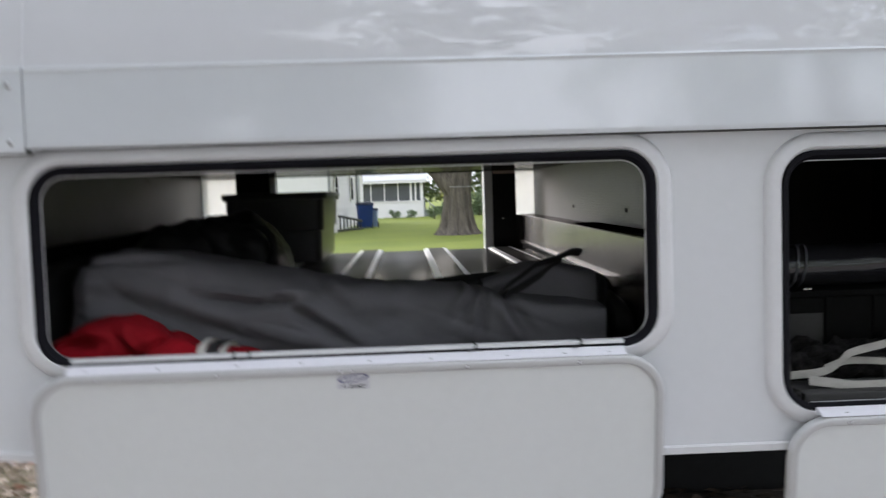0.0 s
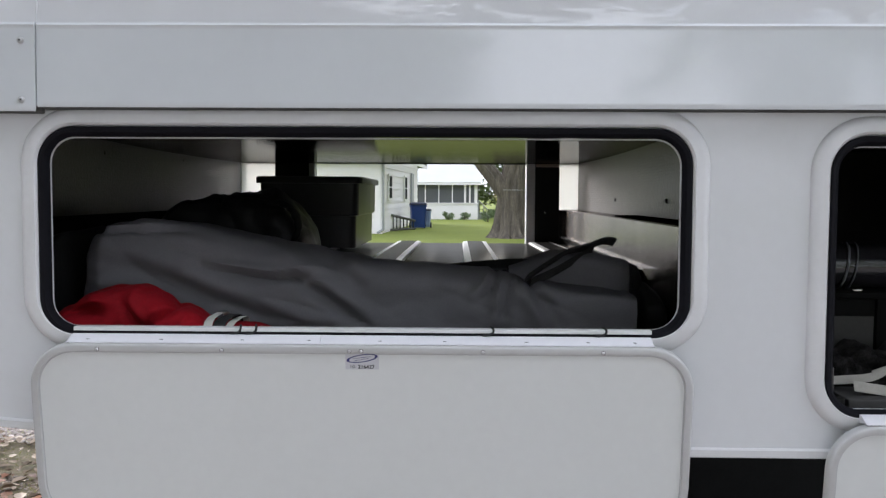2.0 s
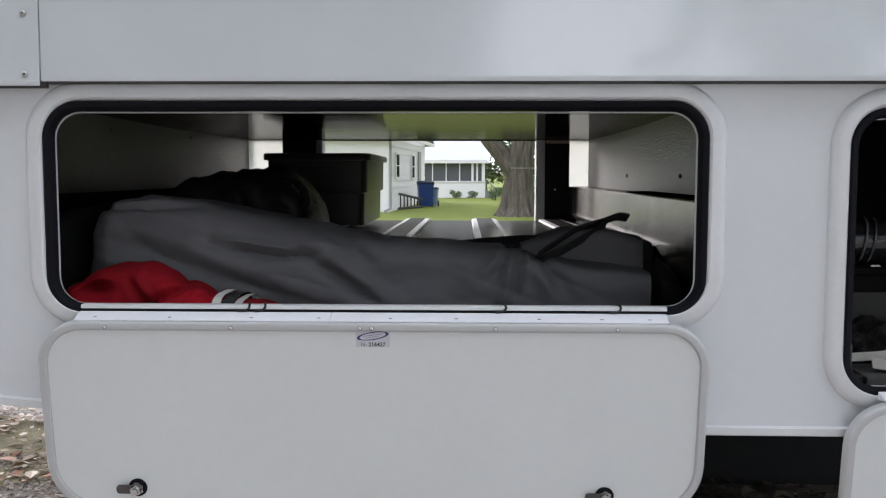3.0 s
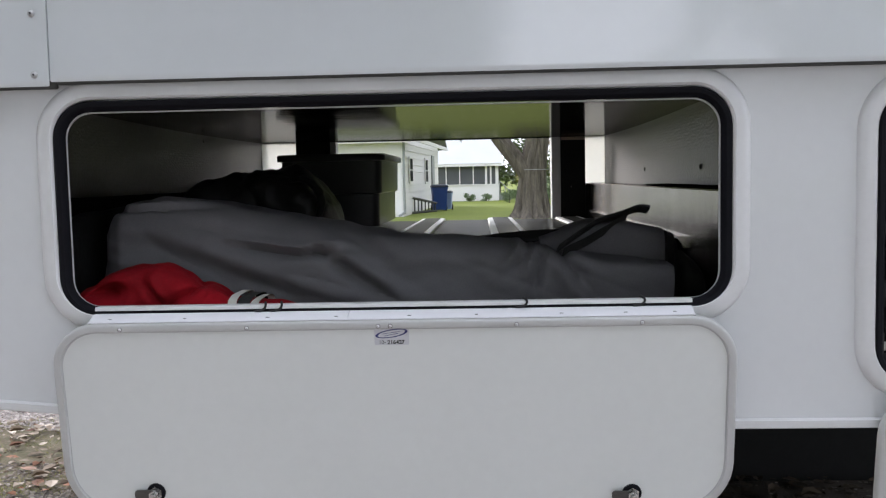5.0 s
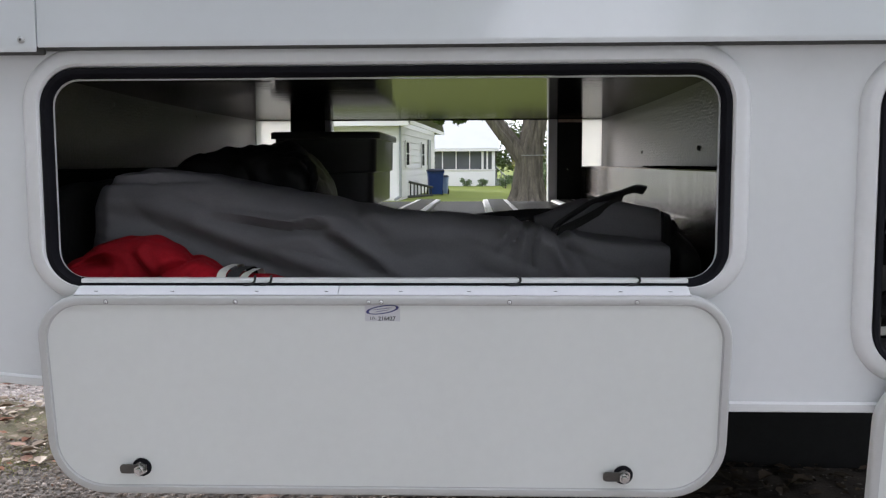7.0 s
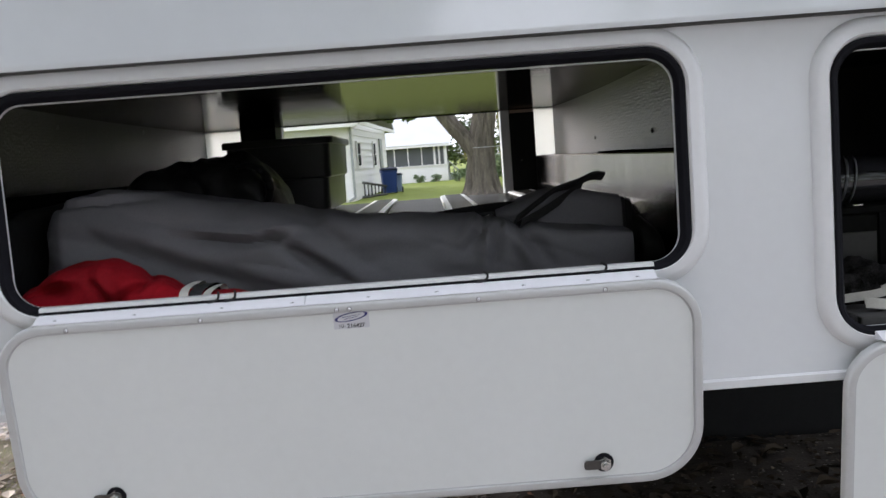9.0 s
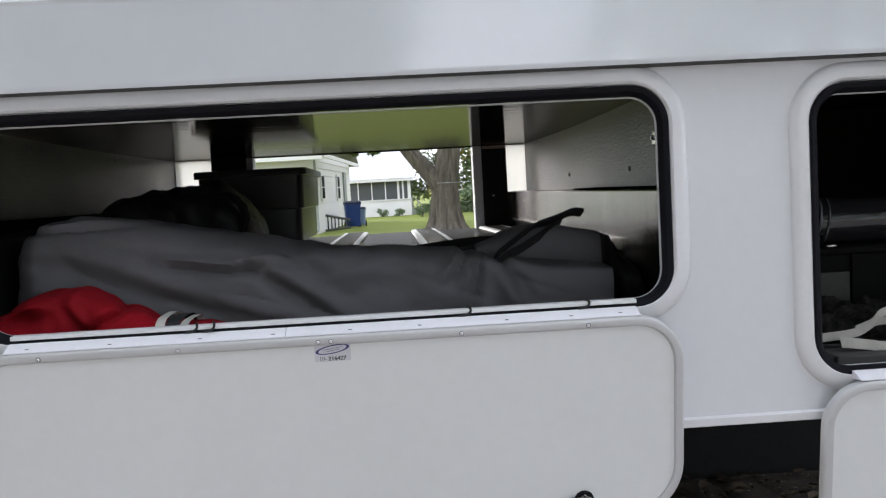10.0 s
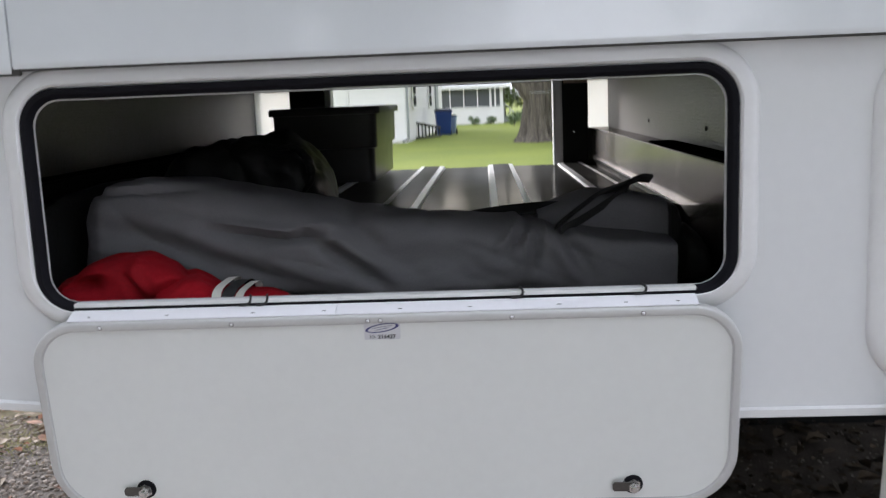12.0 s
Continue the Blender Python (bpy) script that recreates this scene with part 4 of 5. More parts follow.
part("case_body", soft_bag(-0.741, -0.668, 0.52, 0.44, ((-0.741, 1.335), (-0.70, 1.34), (-0.668, 1.32)), 1.106, 0.008, 10), M_BLACKB, left_filler, smooth=True)

# ---- storage tote ----
tote = empty("storage_tote", "black plastic storage tote with a snapped-on lid", "storage tote")


def rect_ring(x0, x1, y0, y1, z, r=0.03, n=5):
    return [(x, y, z) for x, y in rr(x0, x1, y0, y1, r, n)]


tote.matrix_basis = pose(-0.191, 1.662, 0)
TW, TD = 0.378, 0.705
rings = []
for z, ins in ((FZ + 0.0190, 0.017), (FZ + 0.12, 0.015), (FZ + 0.138, 0.0145), (FZ + 0.142, 0.005), (FZ + 0.150, 0.0042), (FZ + 0.268, 0.002)):
    rings.append(rect_ring(-TW + ins, -ins, ins, TD - ins, z))
part("tub", loft(rings), M_TOTE, tote, smooth=True)
rings = []
for z, ins in ((FZ + 0.261, 0.000), (FZ + 0.262, -0.011), (FZ + 0.280, -0.012), (FZ + 0.287, -0.008), (FZ + 0.288, 0.008), (FZ + 0.283, 0.022)):
    rings.append(rect_ring(-TW + ins, -ins, ins, TD - ins, z))
part("lid", loft(rings), M_TOTE, tote, "black plastic lid with a rolled rim", smooth=True)

# ---- cord ends on the lip ----
for k, (x, h) in enumerate(((0.248, 0.012), (0.462, 0.012), (-0.205, 0.012), (-0.235, 0.008))):
    bm = bmesh.new()
    pts = curve_pts([(x - 0.020, -0.0155, 1.1562), (x - 0.008, -0.0158, 1.1572), (x - 0.001, -0.0160, 1.1612), (x + 0.001, -0.0150, 1.1665), (x - 0.001, -0.006, 1.1695), (x - 0.004, 0.006, 1.170)], 4)
    for p, q in zip(pts, pts[1:]):
        add_cyl(bm, p, q, 0.0022, n=8)
    tagged(part("cord_end", bm, M_GREYD), "short black cord hooked over the white lip", "cord", "cords on the lip")

# ---- things in the tall locker ----
roll = empty("chair_bag", "black shiny rolled bag with straps in the tall locker", "bag")
rings = []
for i in range(40):
    u = i / 39
    x = 0.815 + 0.85 * u
    rings.append([(x, 0.42 + 0.055 * math.cos(a) + 0.003 * noise.noise((x * 20, a, 0)), 1.262 + 0.052 * math.sin(a) + 0.003 * noise.noise((x * 20, a, 5))) for a in [2 * math.pi * k / 36 for k in range(36)]])
part("roll", loft(rings), M_GLOSSB, roll, smooth=True)
# Pale tubes draw the highlight lines of the shiny roll.
for x, r in ((0.93, 0.0022), (1.082, 0.0030), (1.102, 0.0022)):
    bm = bmesh.new()
    pts = [(x + 0.012 * math.cos(a - 0.9), 0.42 + 0.058 * math.cos(a), 1.262 + 0.055 * math.sin(a)) for a in [2 * math.pi * k / 36 for k in range(37)]]
    for p, q in zip(pts, pts[1:]):
        add_cyl(bm, p, q, r, n=6)
    part("piping", bm, M_HILITE, roll, "pale line put on the roll for its highlight", smooth=True)
for x in (0.945, 1.085):
    part("buckle", box(x, x + 0.022, 0.355, 0.366, 1.2065, 1.2125, 0.002), M_STEEL, roll, "small metal buckle")
crate = empty("crate", "black plastic crate under the rolled bag", "crate")
part("crate_body", box(0.82, 1.66, 0.362, 0.60, 1.001, 1.190, 0.006), M_DARK, crate)
part("crate_rim", box(0.816, 1.664, 0.352, 0.604, 1.191, 1.206, 0.003), M_DARK, crate)
for x in (0.90, 1.02, 1.14, 1.26, 1.38, 1.50, 1.62):
    part("crate_rib", box(x, x + 0.012, 0.354, 0.3615, 1.01, 1.1905, 0.002), M_DARK, crate)
part("crate_panel", box(1.04, 1.135, 0.3555, 0.3618, 1.06, 1.15, 0.002), M_CARD, crate, "dark grey label panel")
pile = empty("webbing_straps", "cream webbing straps heaped on the locker floor", "strap")
for keys, w in ((((0.945, 0.14, 1.043), (0.975, 0.14, 1.044), (1.035, 0.14, 1.050), (1.075, 0.15, 1.066), (1.105, 0.16, 1.085), (1.2, 0.18, 1.10)), 0.015),
                (((0.982, 0.10, 1.040), (1.035, 0.10, 1.032), (1.085, 0.10, 1.024), (1.16, 0.10, 1.024)), 0.019),
                (((1.05, 0.17, 1.050), (1.10, 0.18, 1.062), (1.16, 0.19, 1.060), (1.25, 0.2, 1.05)), 0.013)):
    part("strap", ribbon(curve_pts(keys, 6), (0.1, 0.6, 0.8), w, 0.004), M_STRAP, pile, smooth=True)
rug = part("dark_blanket", soft_bag(0.83, 1.62, 0.27, 0.055, ((0.83, 1.075), (0.95, 1.10), (1.1, 1.085), (1.3, 1.10), (1.62, 1.08)), 1.001, 0.028, 22, crease=0.01), M_KNIT, smooth=True)
tagged(rug, "rumpled dark blanket behind the straps in the locker", "blanket")
board = part("cardboard_box", box(0.955, 1.30, 0.06, 0.19, 1.001, 1.022, 0.003), M_CARD)
tagged(board, "flat grey board box on the locker floor", "box")
tool = empty("hand_tool", "dark metal hand tool standing in the locker corner", "tool")
part("tool_shaft", box(0.912, 0.924, 0.055, 0.064, 1.001, 1.088, 0.003), M_CAM, tool)
part("tool_head", box(0.902, 0.945, 0.05, 0.075, 1.001, 1.028, 0.004), M_BLACKP, tool)

# ---- near house ----
house = empty("house", "white clapboard house with a garage front", "house")
HM = pose(-2.62, 31.5, 0, 0, 0, -3.0)      # its near corner; the side wall runs away from here
house.matrix_basis = HM
part("front_wall", box(-9.0, -0.02, 0.0, 0.16, 0.0, 3.0), M_PAINT, house)
part("side_wall", box(-0.18, -0.02, 0.165, 13.2, 0.0, 3.0), M_PAINT, house)
part("roof", loft([[(x, y, z) for y, z in ((-0.45, 2.92), (6.6, 5.6), (13.7, 2.92), (13.7, 2.80), (6.6, 5.45), (-0.45, 2.80))] for x in (-9.4, 0.45)]), M_SHINGLE, house, "grey shingle roof")
part("fascia", box(0.40, 0.47, -0.40, 13.65, 2.76, 2.92, 0.01), M_PAINT, house)
part("eave", box(-9.3, 0.40, -0.52, -0.45, 2.70, 2.90, 0.01), M_PAINT, house, "white eave board")
bm = box(0, 1, -0.012, 0.02, 0, 0.255)
bm.verts.ensure_lookup_table()
for v in bm.verts:
    if v.co.z > 0.1 and v.co.y < 0.01:
        v.co.y += 0.028
board_me = bpy.data.meshes.new("clapboard")
bm.to_mesh(board_me); bm.free(); board_me.materials.append(M_SIDING)
for i in range(11):
    share("clapboard", board_me, house, pose(-2.0, -0.022, 0.10 + 0.26 * i) @ Matrix.Diagonal((1.97, 1, 1, 1)))
    share("clapboard", board_me, house, pose(0.004, 0.0, 0.10 + 0.26 * i, 0, 0, 90) @ Matrix.Diagonal((13.2, 1, 1, 1)))
for i in range(11):
    share("clapboard", board_me, house, pose(-9.0, -0.022, 0.10 + 0.26 * i) @ Matrix.Diagonal((3.3, 1, 1, 1)))
garage = part("garage_door", box(-5.6, -2.1, -0.03, 0.02, 0.05, 2.25, 0.01), M_PAINT, house, "white panelled garage door")
for i in range(4):
    for j in range(4):
        part("door_panel", box(-5.5 + j * 0.86, -4.75 + j * 0.86, -0.045, -0.03, 0.12 + i * 0.54, 0.55 + i * 0.54, 0.01), M_PAINT, garage)
bm = bmesh.new()
add_cyl(bm, (0.05, -0.08, 0.15), (0.05, -0.08, 2.75), 0.045, n=10)
add_cyl(bm, (0.05, -0.08, 0.16), (-0.12, -0.35, 0.05), 0.045, n=10)
part("downspout", bm, M_SASH, house, "grey downspout")


def house_window(y, w, z0, z1, pane_mat=M_DARKPANE):
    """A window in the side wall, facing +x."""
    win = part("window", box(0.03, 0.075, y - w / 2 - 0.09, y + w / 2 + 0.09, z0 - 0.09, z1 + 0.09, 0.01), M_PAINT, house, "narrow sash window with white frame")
    part("pane", box(0.06, 0.082, y - w / 2, y + w / 2, z0, (z0 + z1) / 2 - 0.02), pane_mat, win)
    part("pane", box(0.06, 0.080, y - w / 2, y + w / 2, (z0 + z1) / 2 + 0.02, z1), pane_mat, win)
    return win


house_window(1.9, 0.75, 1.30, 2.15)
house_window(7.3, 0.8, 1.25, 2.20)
part("side_door", box(0.03, 0.085, 9.6, 10.6, 0.15, 2.45, 0.01), M_SASH, house, "pale side door")

# ---- far house with a screened porch ----
home = empty("house", "white house with a screened porch behind the lawn", "house")
home.matrix_basis = pose(-1.0, 52.0, 0, 0, 0, 0)
part("wall", box(-5.2, 2.35, 3.2, 9.0, 0.0, 2.6), M_PAINT, home)
bm = bmesh.new()
e = [bm.verts.new(p) for p in ((-5.6, -0.28, 2.20), (2.62, -0.28, 2.20), (2.62, 9.4, 2.55), (-5.6, 9.4, 2.55), (-3.6, 5.2, 5.4), (1.75, 5.2, 5.4))]
for f in ((0, 1, 5, 4), (1, 2, 5), (2, 3, 4, 5), (3, 0, 4), (3, 2, 1, 0)):
    bm.faces.new([e[i] for i in f])
part("roof", bm, M_ROOF, home, "pale hipped roof")
part("porch_base", box(-4.6, 2.30, 0.0, 3.19, 0.0, 0.93), M_PAINT, home)
part("porch_sill", box(-4.64, 2.34, -0.05, 0.06, 0.931, 0.985, 0.008), M_PAINT, home, "white sill")
part("porch_fascia", box(-4.8, 2.50, -0.26, -0.10, 2.03, 2.195, 0.01), M_PAINT, home, "white fascia board")
part("porch_ceiling", box(-4.6, 2.30, -0.09, 3.19, 2.10, 2.18), M_PAINT, home)
panes = ((-3.97, -3.23), (-3.17, -2.43), (-2.37, -1.63), (-1.57, -0.83), (-0.77, -0.03), (0.03, 0.77), (0.83, 1.49), (1.62, 1.78), (1.88, 2.10))
for x0, x1 in panes:
    part("porch_screen", box(x0, x1, 0.08, 0.12, 0.99, 2.05), M_SCREEN, home, "dark insect screen")
for x0, x1 in [(-4.2, -3.97)] + [(a[1], b[0]) for a, b in zip(panes, panes[1:])] + [(2.10, 2.28)]:
    part("porch_post", box(x0, x1, -0.01, 0.10, 0.986, 2.095, 0.008), M_PAINT, home)
part("porch_step", box(2.31, 3.0, 0.6, 1.8, 0.0, 0.4, 0.01), M_SASH, home, "grey porch steps")
bm = bmesh.new()
for p, q in (((2.35, 0.55, 1.15), (3.0, 0.55, 0.5)), ((2.35, 0.55, 0), (2.35, 0.55, 1.15)), ((3.0, 0.55, 0), (3.0, 0.55, 0.5)), ((2.68, 0.55, 0), (2.68, 0.55, 0.82))):
    add_cyl(bm, p, q, 0.03, n=8)
part("step_rail", bm, M_SASH, home, "grey handrail")

# ---- bins and ladder ----
def wheelie_bin(name, label, x, y, w, d, h, turn, body=M_BLUE):
    thing = tagged(new(name), label, "bin", "bins beside the house")
    thing.matrix_basis = pose(x, y, 0, 0, 0, turn)
    rings = []
    for z, k in ((0.05, 0.80), (0.09, 0.82), (h * 0.82, 0.98), (h * 0.83, 1.04), (h * 0.90, 1.04)):
        rings.append([(px, py, z) for px, py in rr(-w / 2 * k, w / 2 * k, -d / 2 * k, d / 2 * k, 0.05, 4)])
    part("bin_body", loft(rings), body, thing, smooth=True)
    rings = []
    for z, k in ((h * 0.90, 1.08), (h * 0.93, 1.09), (h * 0.97, 1.0), (h, 0.75)):
        rings.append([(px, py, z) for px, py in rr(-w / 2 * k, w / 2 * k, -d / 2 * k - 0.02, d / 2 * k, 0.05, 4)])
    part("bin_lid", loft(rings), M_BLUED, thing, "dark blue lid", smooth=True)
    for s in (-1, 1):
        bm = bmesh.new()
        add_cyl(bm, (s * w * 0.43, d * 0.42, 0.13), (s * w * 0.52, d * 0.42, 0.13), 0.13, n=18)
        part("wheel", bm, M_RUBBER, thing)
    bm = bmesh.new()
    add_cyl(bm, (-w * 0.4, d * 0.60, h * 0.90), (w * 0.4, d * 0.60, h * 0.90), 0.02, n=10)
    add_cyl(bm, (-w * 0.4, d * 0.45, h * 0.88), (-w * 0.4, d * 0.60, h * 0.90), 0.02, n=10)
    add_cyl(bm, (w * 0.4, d * 0.45, h * 0.88), (w * 0.4, d * 0.60, h * 0.90), 0.02, n=10)
    part("bin_handle", bm, M_BLUED, thing)
    return thing


wheelie_bin("wheelie_bin", "large blue wheeled rubbish bin with a dark lid", -1.55, 37.0, 0.66, 0.72, 1.12, 8)
wheelie_bin("wheelie_bin", "smaller blue wheeled bin behind the larger one", -1.22, 37.7, 0.38, 0.45, 0.84, -5, M_BLUEP)
ladder = empty("ladder", "dark weathered ladder lying on its side against the house", "ladder")
ladder.matrix_basis = pose(-2.50, 34.2, 0.0, 0, 0, 66)
for z0, z1 in ((0.02, 0.02), (0.76, 0.34)):
    bm = bmesh.new()
    add_cyl(bm, (-1.2, -0.05, z0 + 0.02), (2.0, -0.05, z1 + 0.02), 0.05, n=8)
    part("rail", bm, M_LADDER, ladder)
for i in range(11):
    x = -1.1 + i * 0.30
    bm = bmesh.new()
    add_cyl(bm, (x, -0.05, 0.03), (x, -0.05, 0.76 - 0.13 * (x + 1.2)), 0.025, n=8)
    part("rung", bm, M_LADDER, ladder)


# ---- trees and bushes ----
def leaf_mesh(rng, blobs, count, size, spread=1.0):
    """Many small bent leaves in uneven clumps."""
    verts, faces = [], []
    for _ in range(count):
        cx, cy, cz, r = blobs[rng.randrange(len(blobs))]
        d = Vector((rng.gauss(0, 1), rng.gauss(0, 1), rng.gauss(0, 1)))
        d = d.normalized() * r * (rng.random() ** 0.45) * spread
        p = Vector((cx, cy, cz)) + Vector((d.x, d.y, d.z * 0.75))
        a = Vector((rng.uniform(-1, 1), rng.uniform(-1, 1), rng.uniform(-0.7, 0.5))).normalized()
        b = a.cross(Vector((rng.uniform(-1, 1), rng.uniform(-1, 1), rng.uniform(-1, 1)))).normalized()
        s = size * rng.uniform(0.6, 1.3)
        k = len(verts)
        verts += [p - a * s, p + b * s * 0.55, p + a * s, p - b * s * 0.55 + a.cross(b) * s * 0.2]
        faces.append((k, k + 1, k + 2, k + 3))
    me = bpy.data.meshes.new("leaves")
    me.from_pydata([tuple(v) for v in verts], [], faces)
    return me


def tube(keys, radii, n=14, rough=0.08, seed=0, furrow=0.0):
    """A tapered limb with an uneven, furrowed skin."""
    pts = curve_pts(keys, 6)
    rings = []
    for i, p in enumerate(pts):
        along = i / (len(pts) - 1)
        r = interp(along * (len(radii) - 1), range(len(radii)), radii)
        t = (pts[min(i + 1, len(pts) - 1)] - pts[max(i - 1, 0)]).normalized()
        u = (Vector((1, 0, 0)) - t * t.x).normalized()
        v = t.cross(u)
        ring = []
        for k in range(n):
            a = 2 * math.pi * k / n
            rk = r * (1 + rough * math.sin(k * 2.1 + seed) + rough * 1.4 * noise.noise((math.cos(a) * 2 + seed, math.sin(a) * 2, p.z * 0.8)))
            rk -= r * furrow * max(0.0, math.sin(a * 9 + 1.2 * math.sin(p.z * 1.3) + seed)) ** 3
            ring.append(p + u * math.cos(a) * rk + v * math.sin(a) * rk)
        rings.append(ring)
    return loft(rings)


def tree(label, x, y, trunk, limbs, blobs, count, size, leaf, seed):
    rng = random.Random(seed)
    t = empty("tree", label, "tree")
    t.matrix_basis = pose(x, y, 0)
    part("trunk", tube(*trunk, n=64, rough=0.04, seed=seed, furrow=0.16), M_BARK, t, smooth=True)
    for k, (keys, radii) in enumerate(limbs):
        part("limb", tube(keys, radii, n=40, rough=0.05, seed=seed + k, furrow=0.12), M_BARK, t, smooth=True)
    me = leaf_mesh(rng, blobs, count, size)
    me.materials.append(leaf)
    c = new("crown", me)
    c.parent = t
    return t


rng = random.Random(4)
blobs = [(rng.uniform(-4, 6), rng.uniform(-4, 5), rng.uniform(4.8, 10), rng.uniform(0.9, 1.9)) for _ in range(40)]
blobs += [(-3.0, 0.5, 2.88, 0.26), (-2.3, 0.0, 2.86, 0.30), (-1.55, 0.3, 2.98, 0.22), (-2.7, 0.5, 3.15, 0.5), (-1.9, -0.5, 3.35, 0.6), (1.9, 0.5, 3.3, 0.5), (-3.3, 0.3, 3.5, 0.7), (0.5, 1, 3.7, 0.6)]
tree("large shade tree with furrowed grey bark and a forked trunk", 1.92, 29.0,
     ([(0, 0, -0.05), (0, 0, 0.25), (0.0, 0, 0.9), (0.06, 0, 1.7), (0.20, 0, 2.6), (0.32, 0.1, 4.2), (0.45, 0.2, 6.0)], [0.86, 0.64, 0.50, 0.44, 0.39, 0.34, 0.2]),
     [([(-0.02, -0.10, 1.10), (-0.24, -0.12, 1.6), (-0.60, -0.10, 2.1), (-1.20, 0.0, 2.85), (-2.3, 0.3, 4.6)], [0.22, 0.29, 0.27, 0.24, 0.12]),
      ([(0.15, 0.2, 2.6), (0.9, 0.4, 4.2), (2.0, 0.5, 6.0)], [0.26, 0.2, 0.1])],
     blobs, 5500, 0.12, M_LEAF, 3)
rng = random.Random(9)
for k, (x, y, h, lf) in enumerate(((7.5, 62, 9, M_LEAF), (10.5, 66, 11, M_LEAF), (8.4, 57, 10, M_LEAF), (7.0, 68, 9, M_LEAFY), (1.6, 72, 12, M_LEAF), (-7, 74, 12, M_LEAF), (13, 60, 8, M_LEAFY))):
    bl = [(rng.uniform(-3, 3), rng.uniform(-2, 2), rng.uniform(1.2, h), rng.uniform(0.8, 1.6)) for _ in range(26)]
    tree("distant tree in turning leaf behind the houses", x, y, ([(0, 0, -0.05), (0, 0, 2), (0.2, 0, 4), (0.3, 0, h * 0.8)], [0.3, 0.24, 0.2, 0.06]), [], bl, 6000, 0.16, lf, 20 + k)
for k, (x, y, r) in enumerate(((1.75, 47.0, 0.5), (2.5, 49.0, 0.62), (4.6, 52.0, 1.3), (6.2, 50.0, 1.2), (3.4, 54.0, 1.0), (-0.4, 51.3, 0.35), (0.55, 51.2, 0.3))):
    bl = [(rng.uniform(-r, r) * 0.7, rng.uniform(-r, r) * 0.6, rng.uniform(0.15, 1.2) * r, r * 0.5) for _ in range(9)]
    b = empty("bush", "leafy green garden bush", "bush", "bushes by the porch")
    b.matrix_basis = pose(x, y, 0)
    me = leaf_mesh(rng, bl, 3000 if r > 0.5 else 500, 0.075 if r > 0.5 else 0.05)
    me.materials.append(M_BUSH)
    c = new("foliage", me); c.parent = b
    bm = bmesh.new()
    add_cyl(bm, (0, 0, -0.02), (0, 0, r * 0.8), 0.04, 0.02, 8)
    part("stem", bm, M_BARK, b)
# trees added behind the onlooker, for reflections in the glossy roof and for shade
rng = random.Random(12)
near_trees = ((-5.6, -14.0, 170, (-5.4, 5.2), (-1.8, 1.8), (1.2, 23.0), 44000), (7.8, -14.5, 115, (-4.0, 4.4), (-1.8, 1.8), (1.2, 23.0), 12500),
              # The tree at x -9.4 is unseen, added to shade the camper's left side.
              (-9.4, -6.0, 75, (-4.6, 2.8), (-2.0, 2.0), (0.8, 15.0), 13000), (17.5, -15.0, 60, (-4.6, 4.6), (-2.0, 2.0), (1.6, 17.0), 8500))
for k, (x, y, m, bx, by, bz, cnt) in enumerate(near_trees):
    bl = [(rng.uniform(*bx), rng.uniform(*by), rng.uniform(*bz), rng.uniform(0.9, 1.8)) for _ in range(m)]
    if k == 0:
        bl += [(rng.uniform(5.4, 8.4), rng.uniform(-0.6, 0.6), rng.uniform(6.0, 14.0), rng.uniform(0.25, 0.55)) for _ in range(42)]
        bl += [(rng.uniform(-2.5, 4.8), rng.uniform(-0.8, 0.8), rng.uniform(6.5, 13.5), rng.uniform(0.7, 1.3)) for _ in range(60)]
    tree("tall leafy tree added behind the onlooker", x, y, ([(0, 0, -0.05), (0, 0, 2), (0.2, 0, 5), (0.3, 0, bz[1] * 0.8)], [0.4, 0.3, 0.25, 0.08]), [], bl, cnt, 0.20, M_LEAF, 40 + k)
# Unseen trees, added to darken what the left liner wall reflects.
rng = random.Random(31)
for k, (x, y, h) in enumerate(((11.0, 24.0, 9.0), (14.0, 33.0, 10.0), (10.5, 41.0, 9.0), (17.0, 19.0, 10.0), (19.0, 28.0, 11.0))):
    bl = [(rng.uniform(-2.6, 2.6), rng.uniform(-3.5, 3.5), rng.uniform(0.5, h), rng.uniform(0.9, 1.6)) for _ in range(60)]
    tree("dense dark green tree added unseen, for dark wall reflections", x, y, ([(0, 0, -0.05), (0, 0, 2), (0.2, 0, 4), (0.3, 0, h * 0.8)], [0.3, 0.24, 0.2, 0.06]), [], bl, 11000, 0.20, M_LEAF, 60 + k)
wire = bmesh.new()
loop = [(1.97 + 0.50 * math.cos(a), 29.0 + 0.50 * math.sin(a), 1.61) for a in [2 * math.pi * k / 24 for k in range(25)]]
for p, q in zip(loop, loop[1:]):
    add_cyl(wire, p, q, 0.009, n=6)
add_cyl(wire, (2.2, 28.56, 1.61), (8.0, 26.0, 1.62), 0.009, n=6)
add_cyl(wire, (8.0, 26.0, 0.0), (8.0, 26.0, 1.66), 0.02, n=6)
tagged(part("wire_line", wire, M_SASH), "thin wire line looped round the tree and tied to a post", "wire")

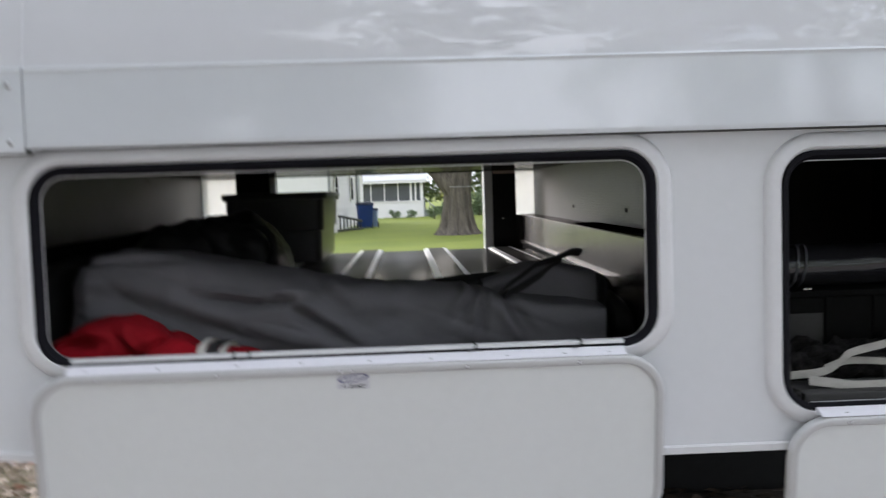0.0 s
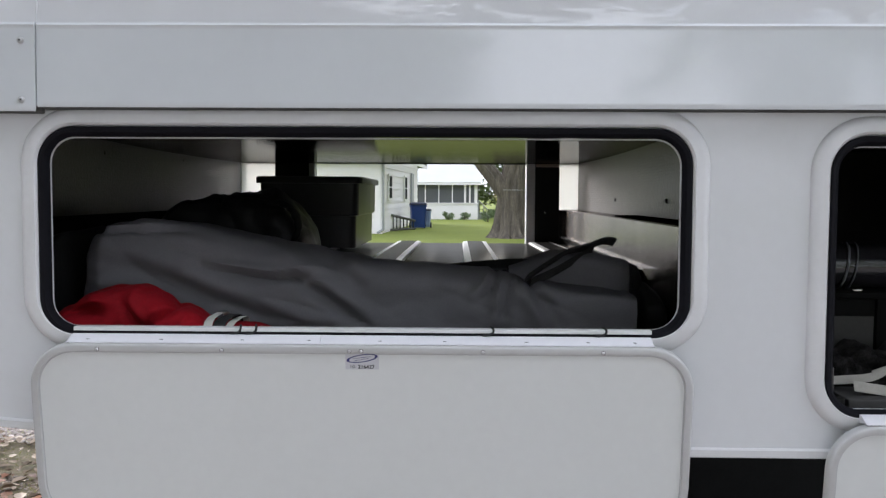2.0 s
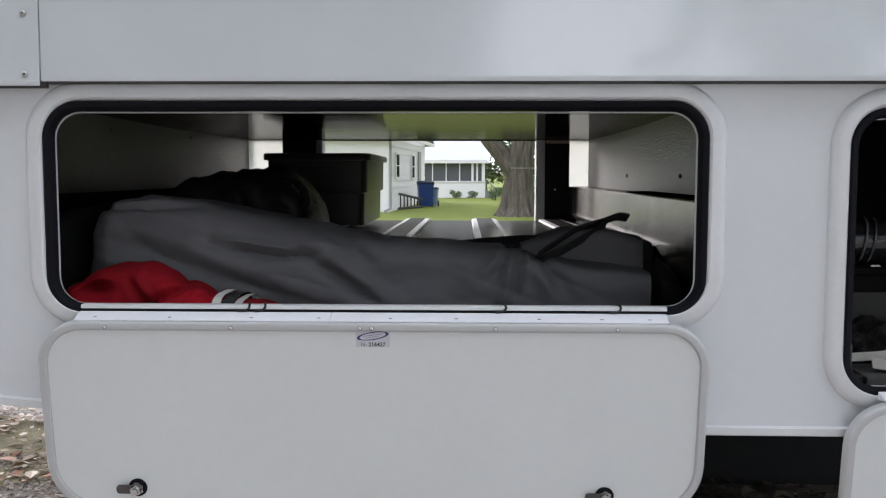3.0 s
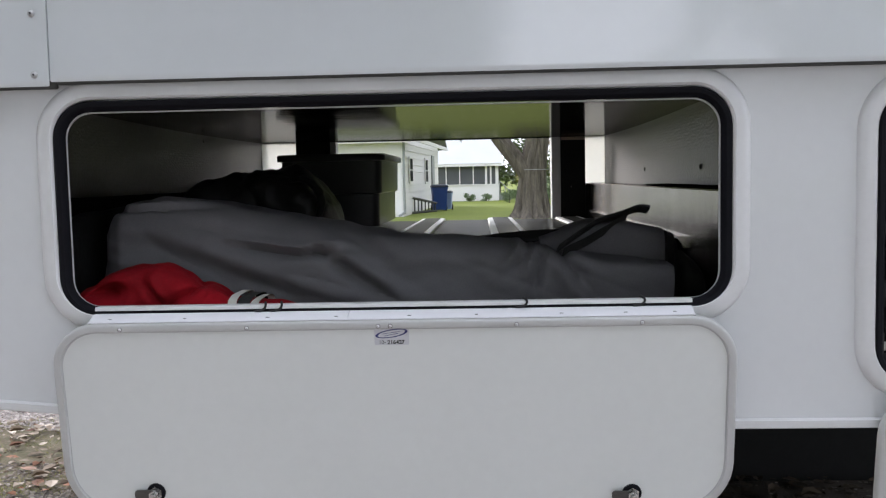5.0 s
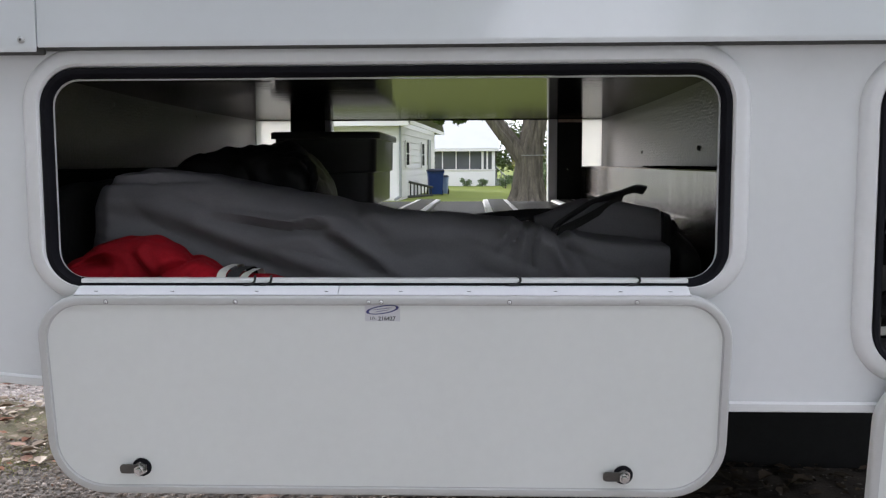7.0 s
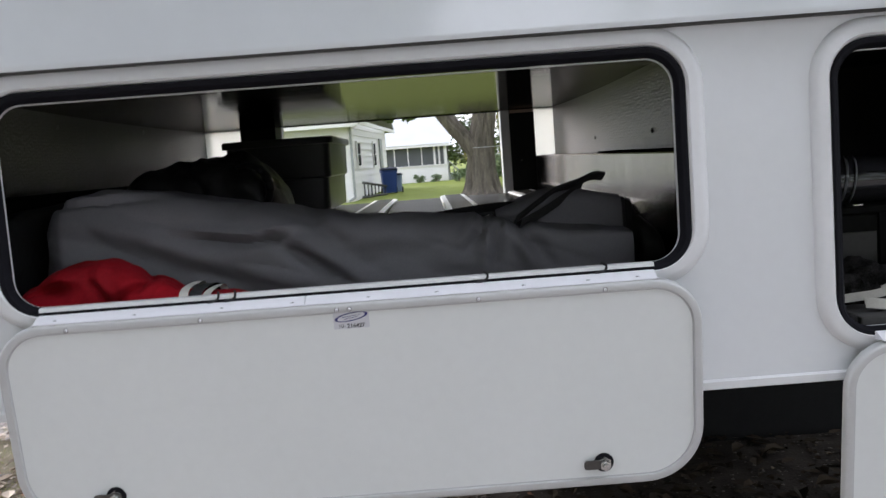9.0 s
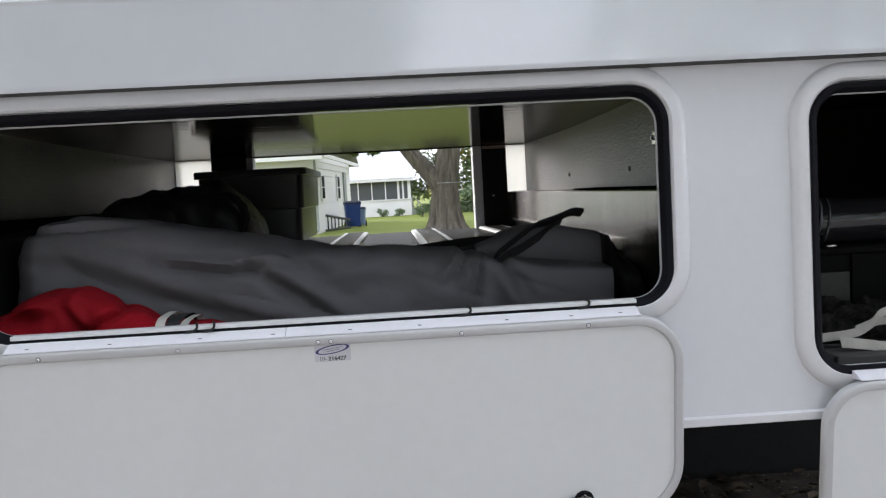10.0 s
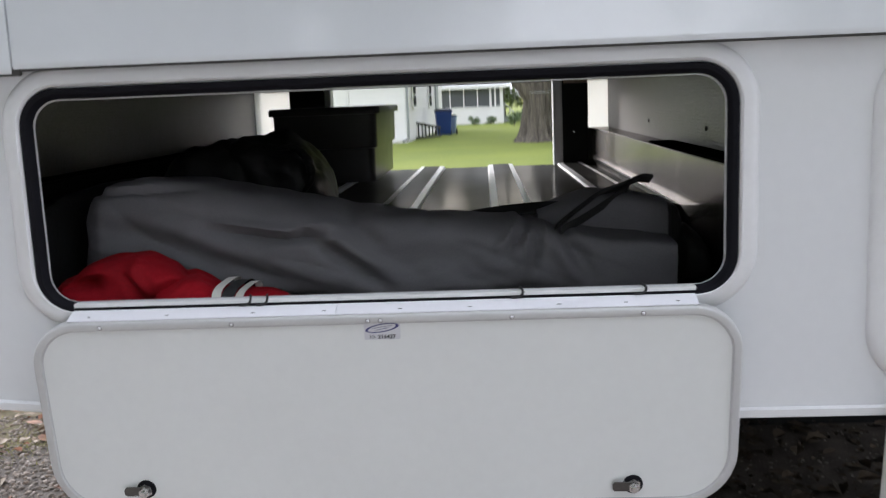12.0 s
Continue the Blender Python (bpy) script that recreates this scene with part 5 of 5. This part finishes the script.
# ---- ground cover ----
def stone_mesh(rng, count, area, smin, smax):
    """Rounded half-sunk pebbles."""
    verts, faces = [], []
    for _ in range(count):
        x, y = rng.uniform(area[0], area[1]), rng.uniform(area[2], area[3])
        s, a, flat = smin + (smax - smin) * rng.random() ** 2.5, rng.uniform(0, 6.3), rng.uniform(0.55, 1.0)
        k = len(verts)
        jit = [rng.uniform(0.82, 1.15) for _ in range(6)]
        for r, z in ((1.0, -0.1), (0.95, 0.35), (0.55, 0.68)):
            for i in range(6):
                b = i * math.pi / 3
                u, v = r * jit[i] * math.cos(b), r * jit[i] * flat * math.sin(b)
                verts.append((x + s * (u * math.cos(a) - v * math.sin(a)), y + s * (u * math.sin(a) + v * math.cos(a)), 0.006 + s * z * rng.uniform(0.9, 1.1)))
        verts.append((x, y, 0.006 + s * 0.76))
        for ring in (0, 6):
            for i in range(6):
                j = (i + 1) % 6
                faces.append((k + ring + i, k + ring + j, k + ring + 6 + j, k + ring + 6 + i))
        for i in range(6):
            faces.append((k + 12 + i, k + 12 + (i + 1) % 6, k + 18))
    me = bpy.data.meshes.new("stones")
    me.from_pydata(verts, [], faces)
    me.polygons.foreach_set("use_smooth", [True] * len(me.polygons))
    return me


me = stone_mesh(random.Random(5), 20000, (-4.6, -0.55, 3.3, 5.8), 0.005, 0.018)
me.materials.append(M_STONE)
tagged(new("gravel", me), "loose pale gravel stones", "gravel", kind="stuff")
me = stone_mesh(random.Random(6), 20000, (-2.3, 0.3, 1.4, 2.7), 0.003, 0.016)
me.materials.append(M_STONE2)
tagged(new("gravel", me), "loose grey-brown gravel stones under the camper", "gravel", kind="stuff")


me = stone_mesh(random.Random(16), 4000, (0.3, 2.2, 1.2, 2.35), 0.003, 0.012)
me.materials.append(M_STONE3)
tagged(new("gravel", me), "small stones under the camper, toned dark for its shade", "gravel", kind="stuff")


def dry_leaves(seed, count, area, material, label):
    rng = random.Random(seed)
    verts, faces = [], []
    for _ in range(count):
        x, y = rng.uniform(area[0], area[1]), rng.uniform(area[2], area[3])
        s, a = 0.010 + 0.042 * rng.random() ** 2.2, rng.uniform(0, 6.3)
        curl, z = rng.uniform(-0.2, 0.6) * s, rng.uniform(0.014, 0.04)
        k = len(verts)
        for u, v, c in ((-1, 0, 0), (-0.4, 0.55, 1), (0.35, 0.5, 0.9), (1.1, 0, 0.1), (0.3, -0.55, 0.8), (-0.45, -0.5, 1), (0, 0, 0)):
            verts.append((x + s * (u * math.cos(a) - v * math.sin(a)), y + s * (u * math.sin(a) + v * math.cos(a)), z + c * abs(curl) + rng.uniform(-0.004, 0.004)))
        for i in range(6):
            faces.append((k + i, k + (i + 1) % 6, k + 6))
    me = bpy.data.meshes.new("leaves")
    me.from_pydata(verts, [], faces)
    me.materials.append(material)
    return tagged(new("fallen_leaves", me), label, "leaves", kind="stuff")


dry_leaves(17, 1300, (-4.2, -0.5, 2.25, 3.5), M_DLEAF, "dry tan leaves lying thick in the litter strip")
dry_leaves(27, 900, (-0.2, 2.3, 1.2, 2.35), M_DLEAF3, "dry leaves under the camper, toned dark for its shade")
dry_leaves(7, 260, (-4.2, 0.0, 1.3, 5.0), M_DLEAF, "dry tan leaves scattered on the gravel")
dry_leaves(8, 380, (-4.2, 0.6, 1.6, 3.8), M_DLEAF2, "rusty brown fallen leaves on the gravel")
rng = random.Random(3)
verts, faces = [], []
clumps = [(rng.uniform(-4, -0.8), rng.uniform(2.2, 3.5)) for _ in range(60)]
for _ in range(5000):
    cx, cy = clumps[rng.randrange(60)]
    x, y = cx + rng.gauss(0, 0.10), cy + rng.gauss(0, 0.10)
    h, w, a = rng.uniform(0.010, 0.030), 0.003, rng.uniform(0, 6.3)
    k = len(verts)
    verts += [(x - w * math.cos(a), y - w * math.sin(a), 0.0), (x + w * math.cos(a), y + w * math.sin(a), 0.0), (x + rng.gauss(0, 0.03), y + rng.gauss(0, 0.03), h)]
    faces.append((k, k + 1, k + 2))
me = bpy.data.meshes.new("weeds")
me.from_pydata(verts, [], faces); me.materials.append(M_MOSS)
tagged(new("weeds", me), "thin weeds and dry grass in the gravel", "grass", kind="stuff")
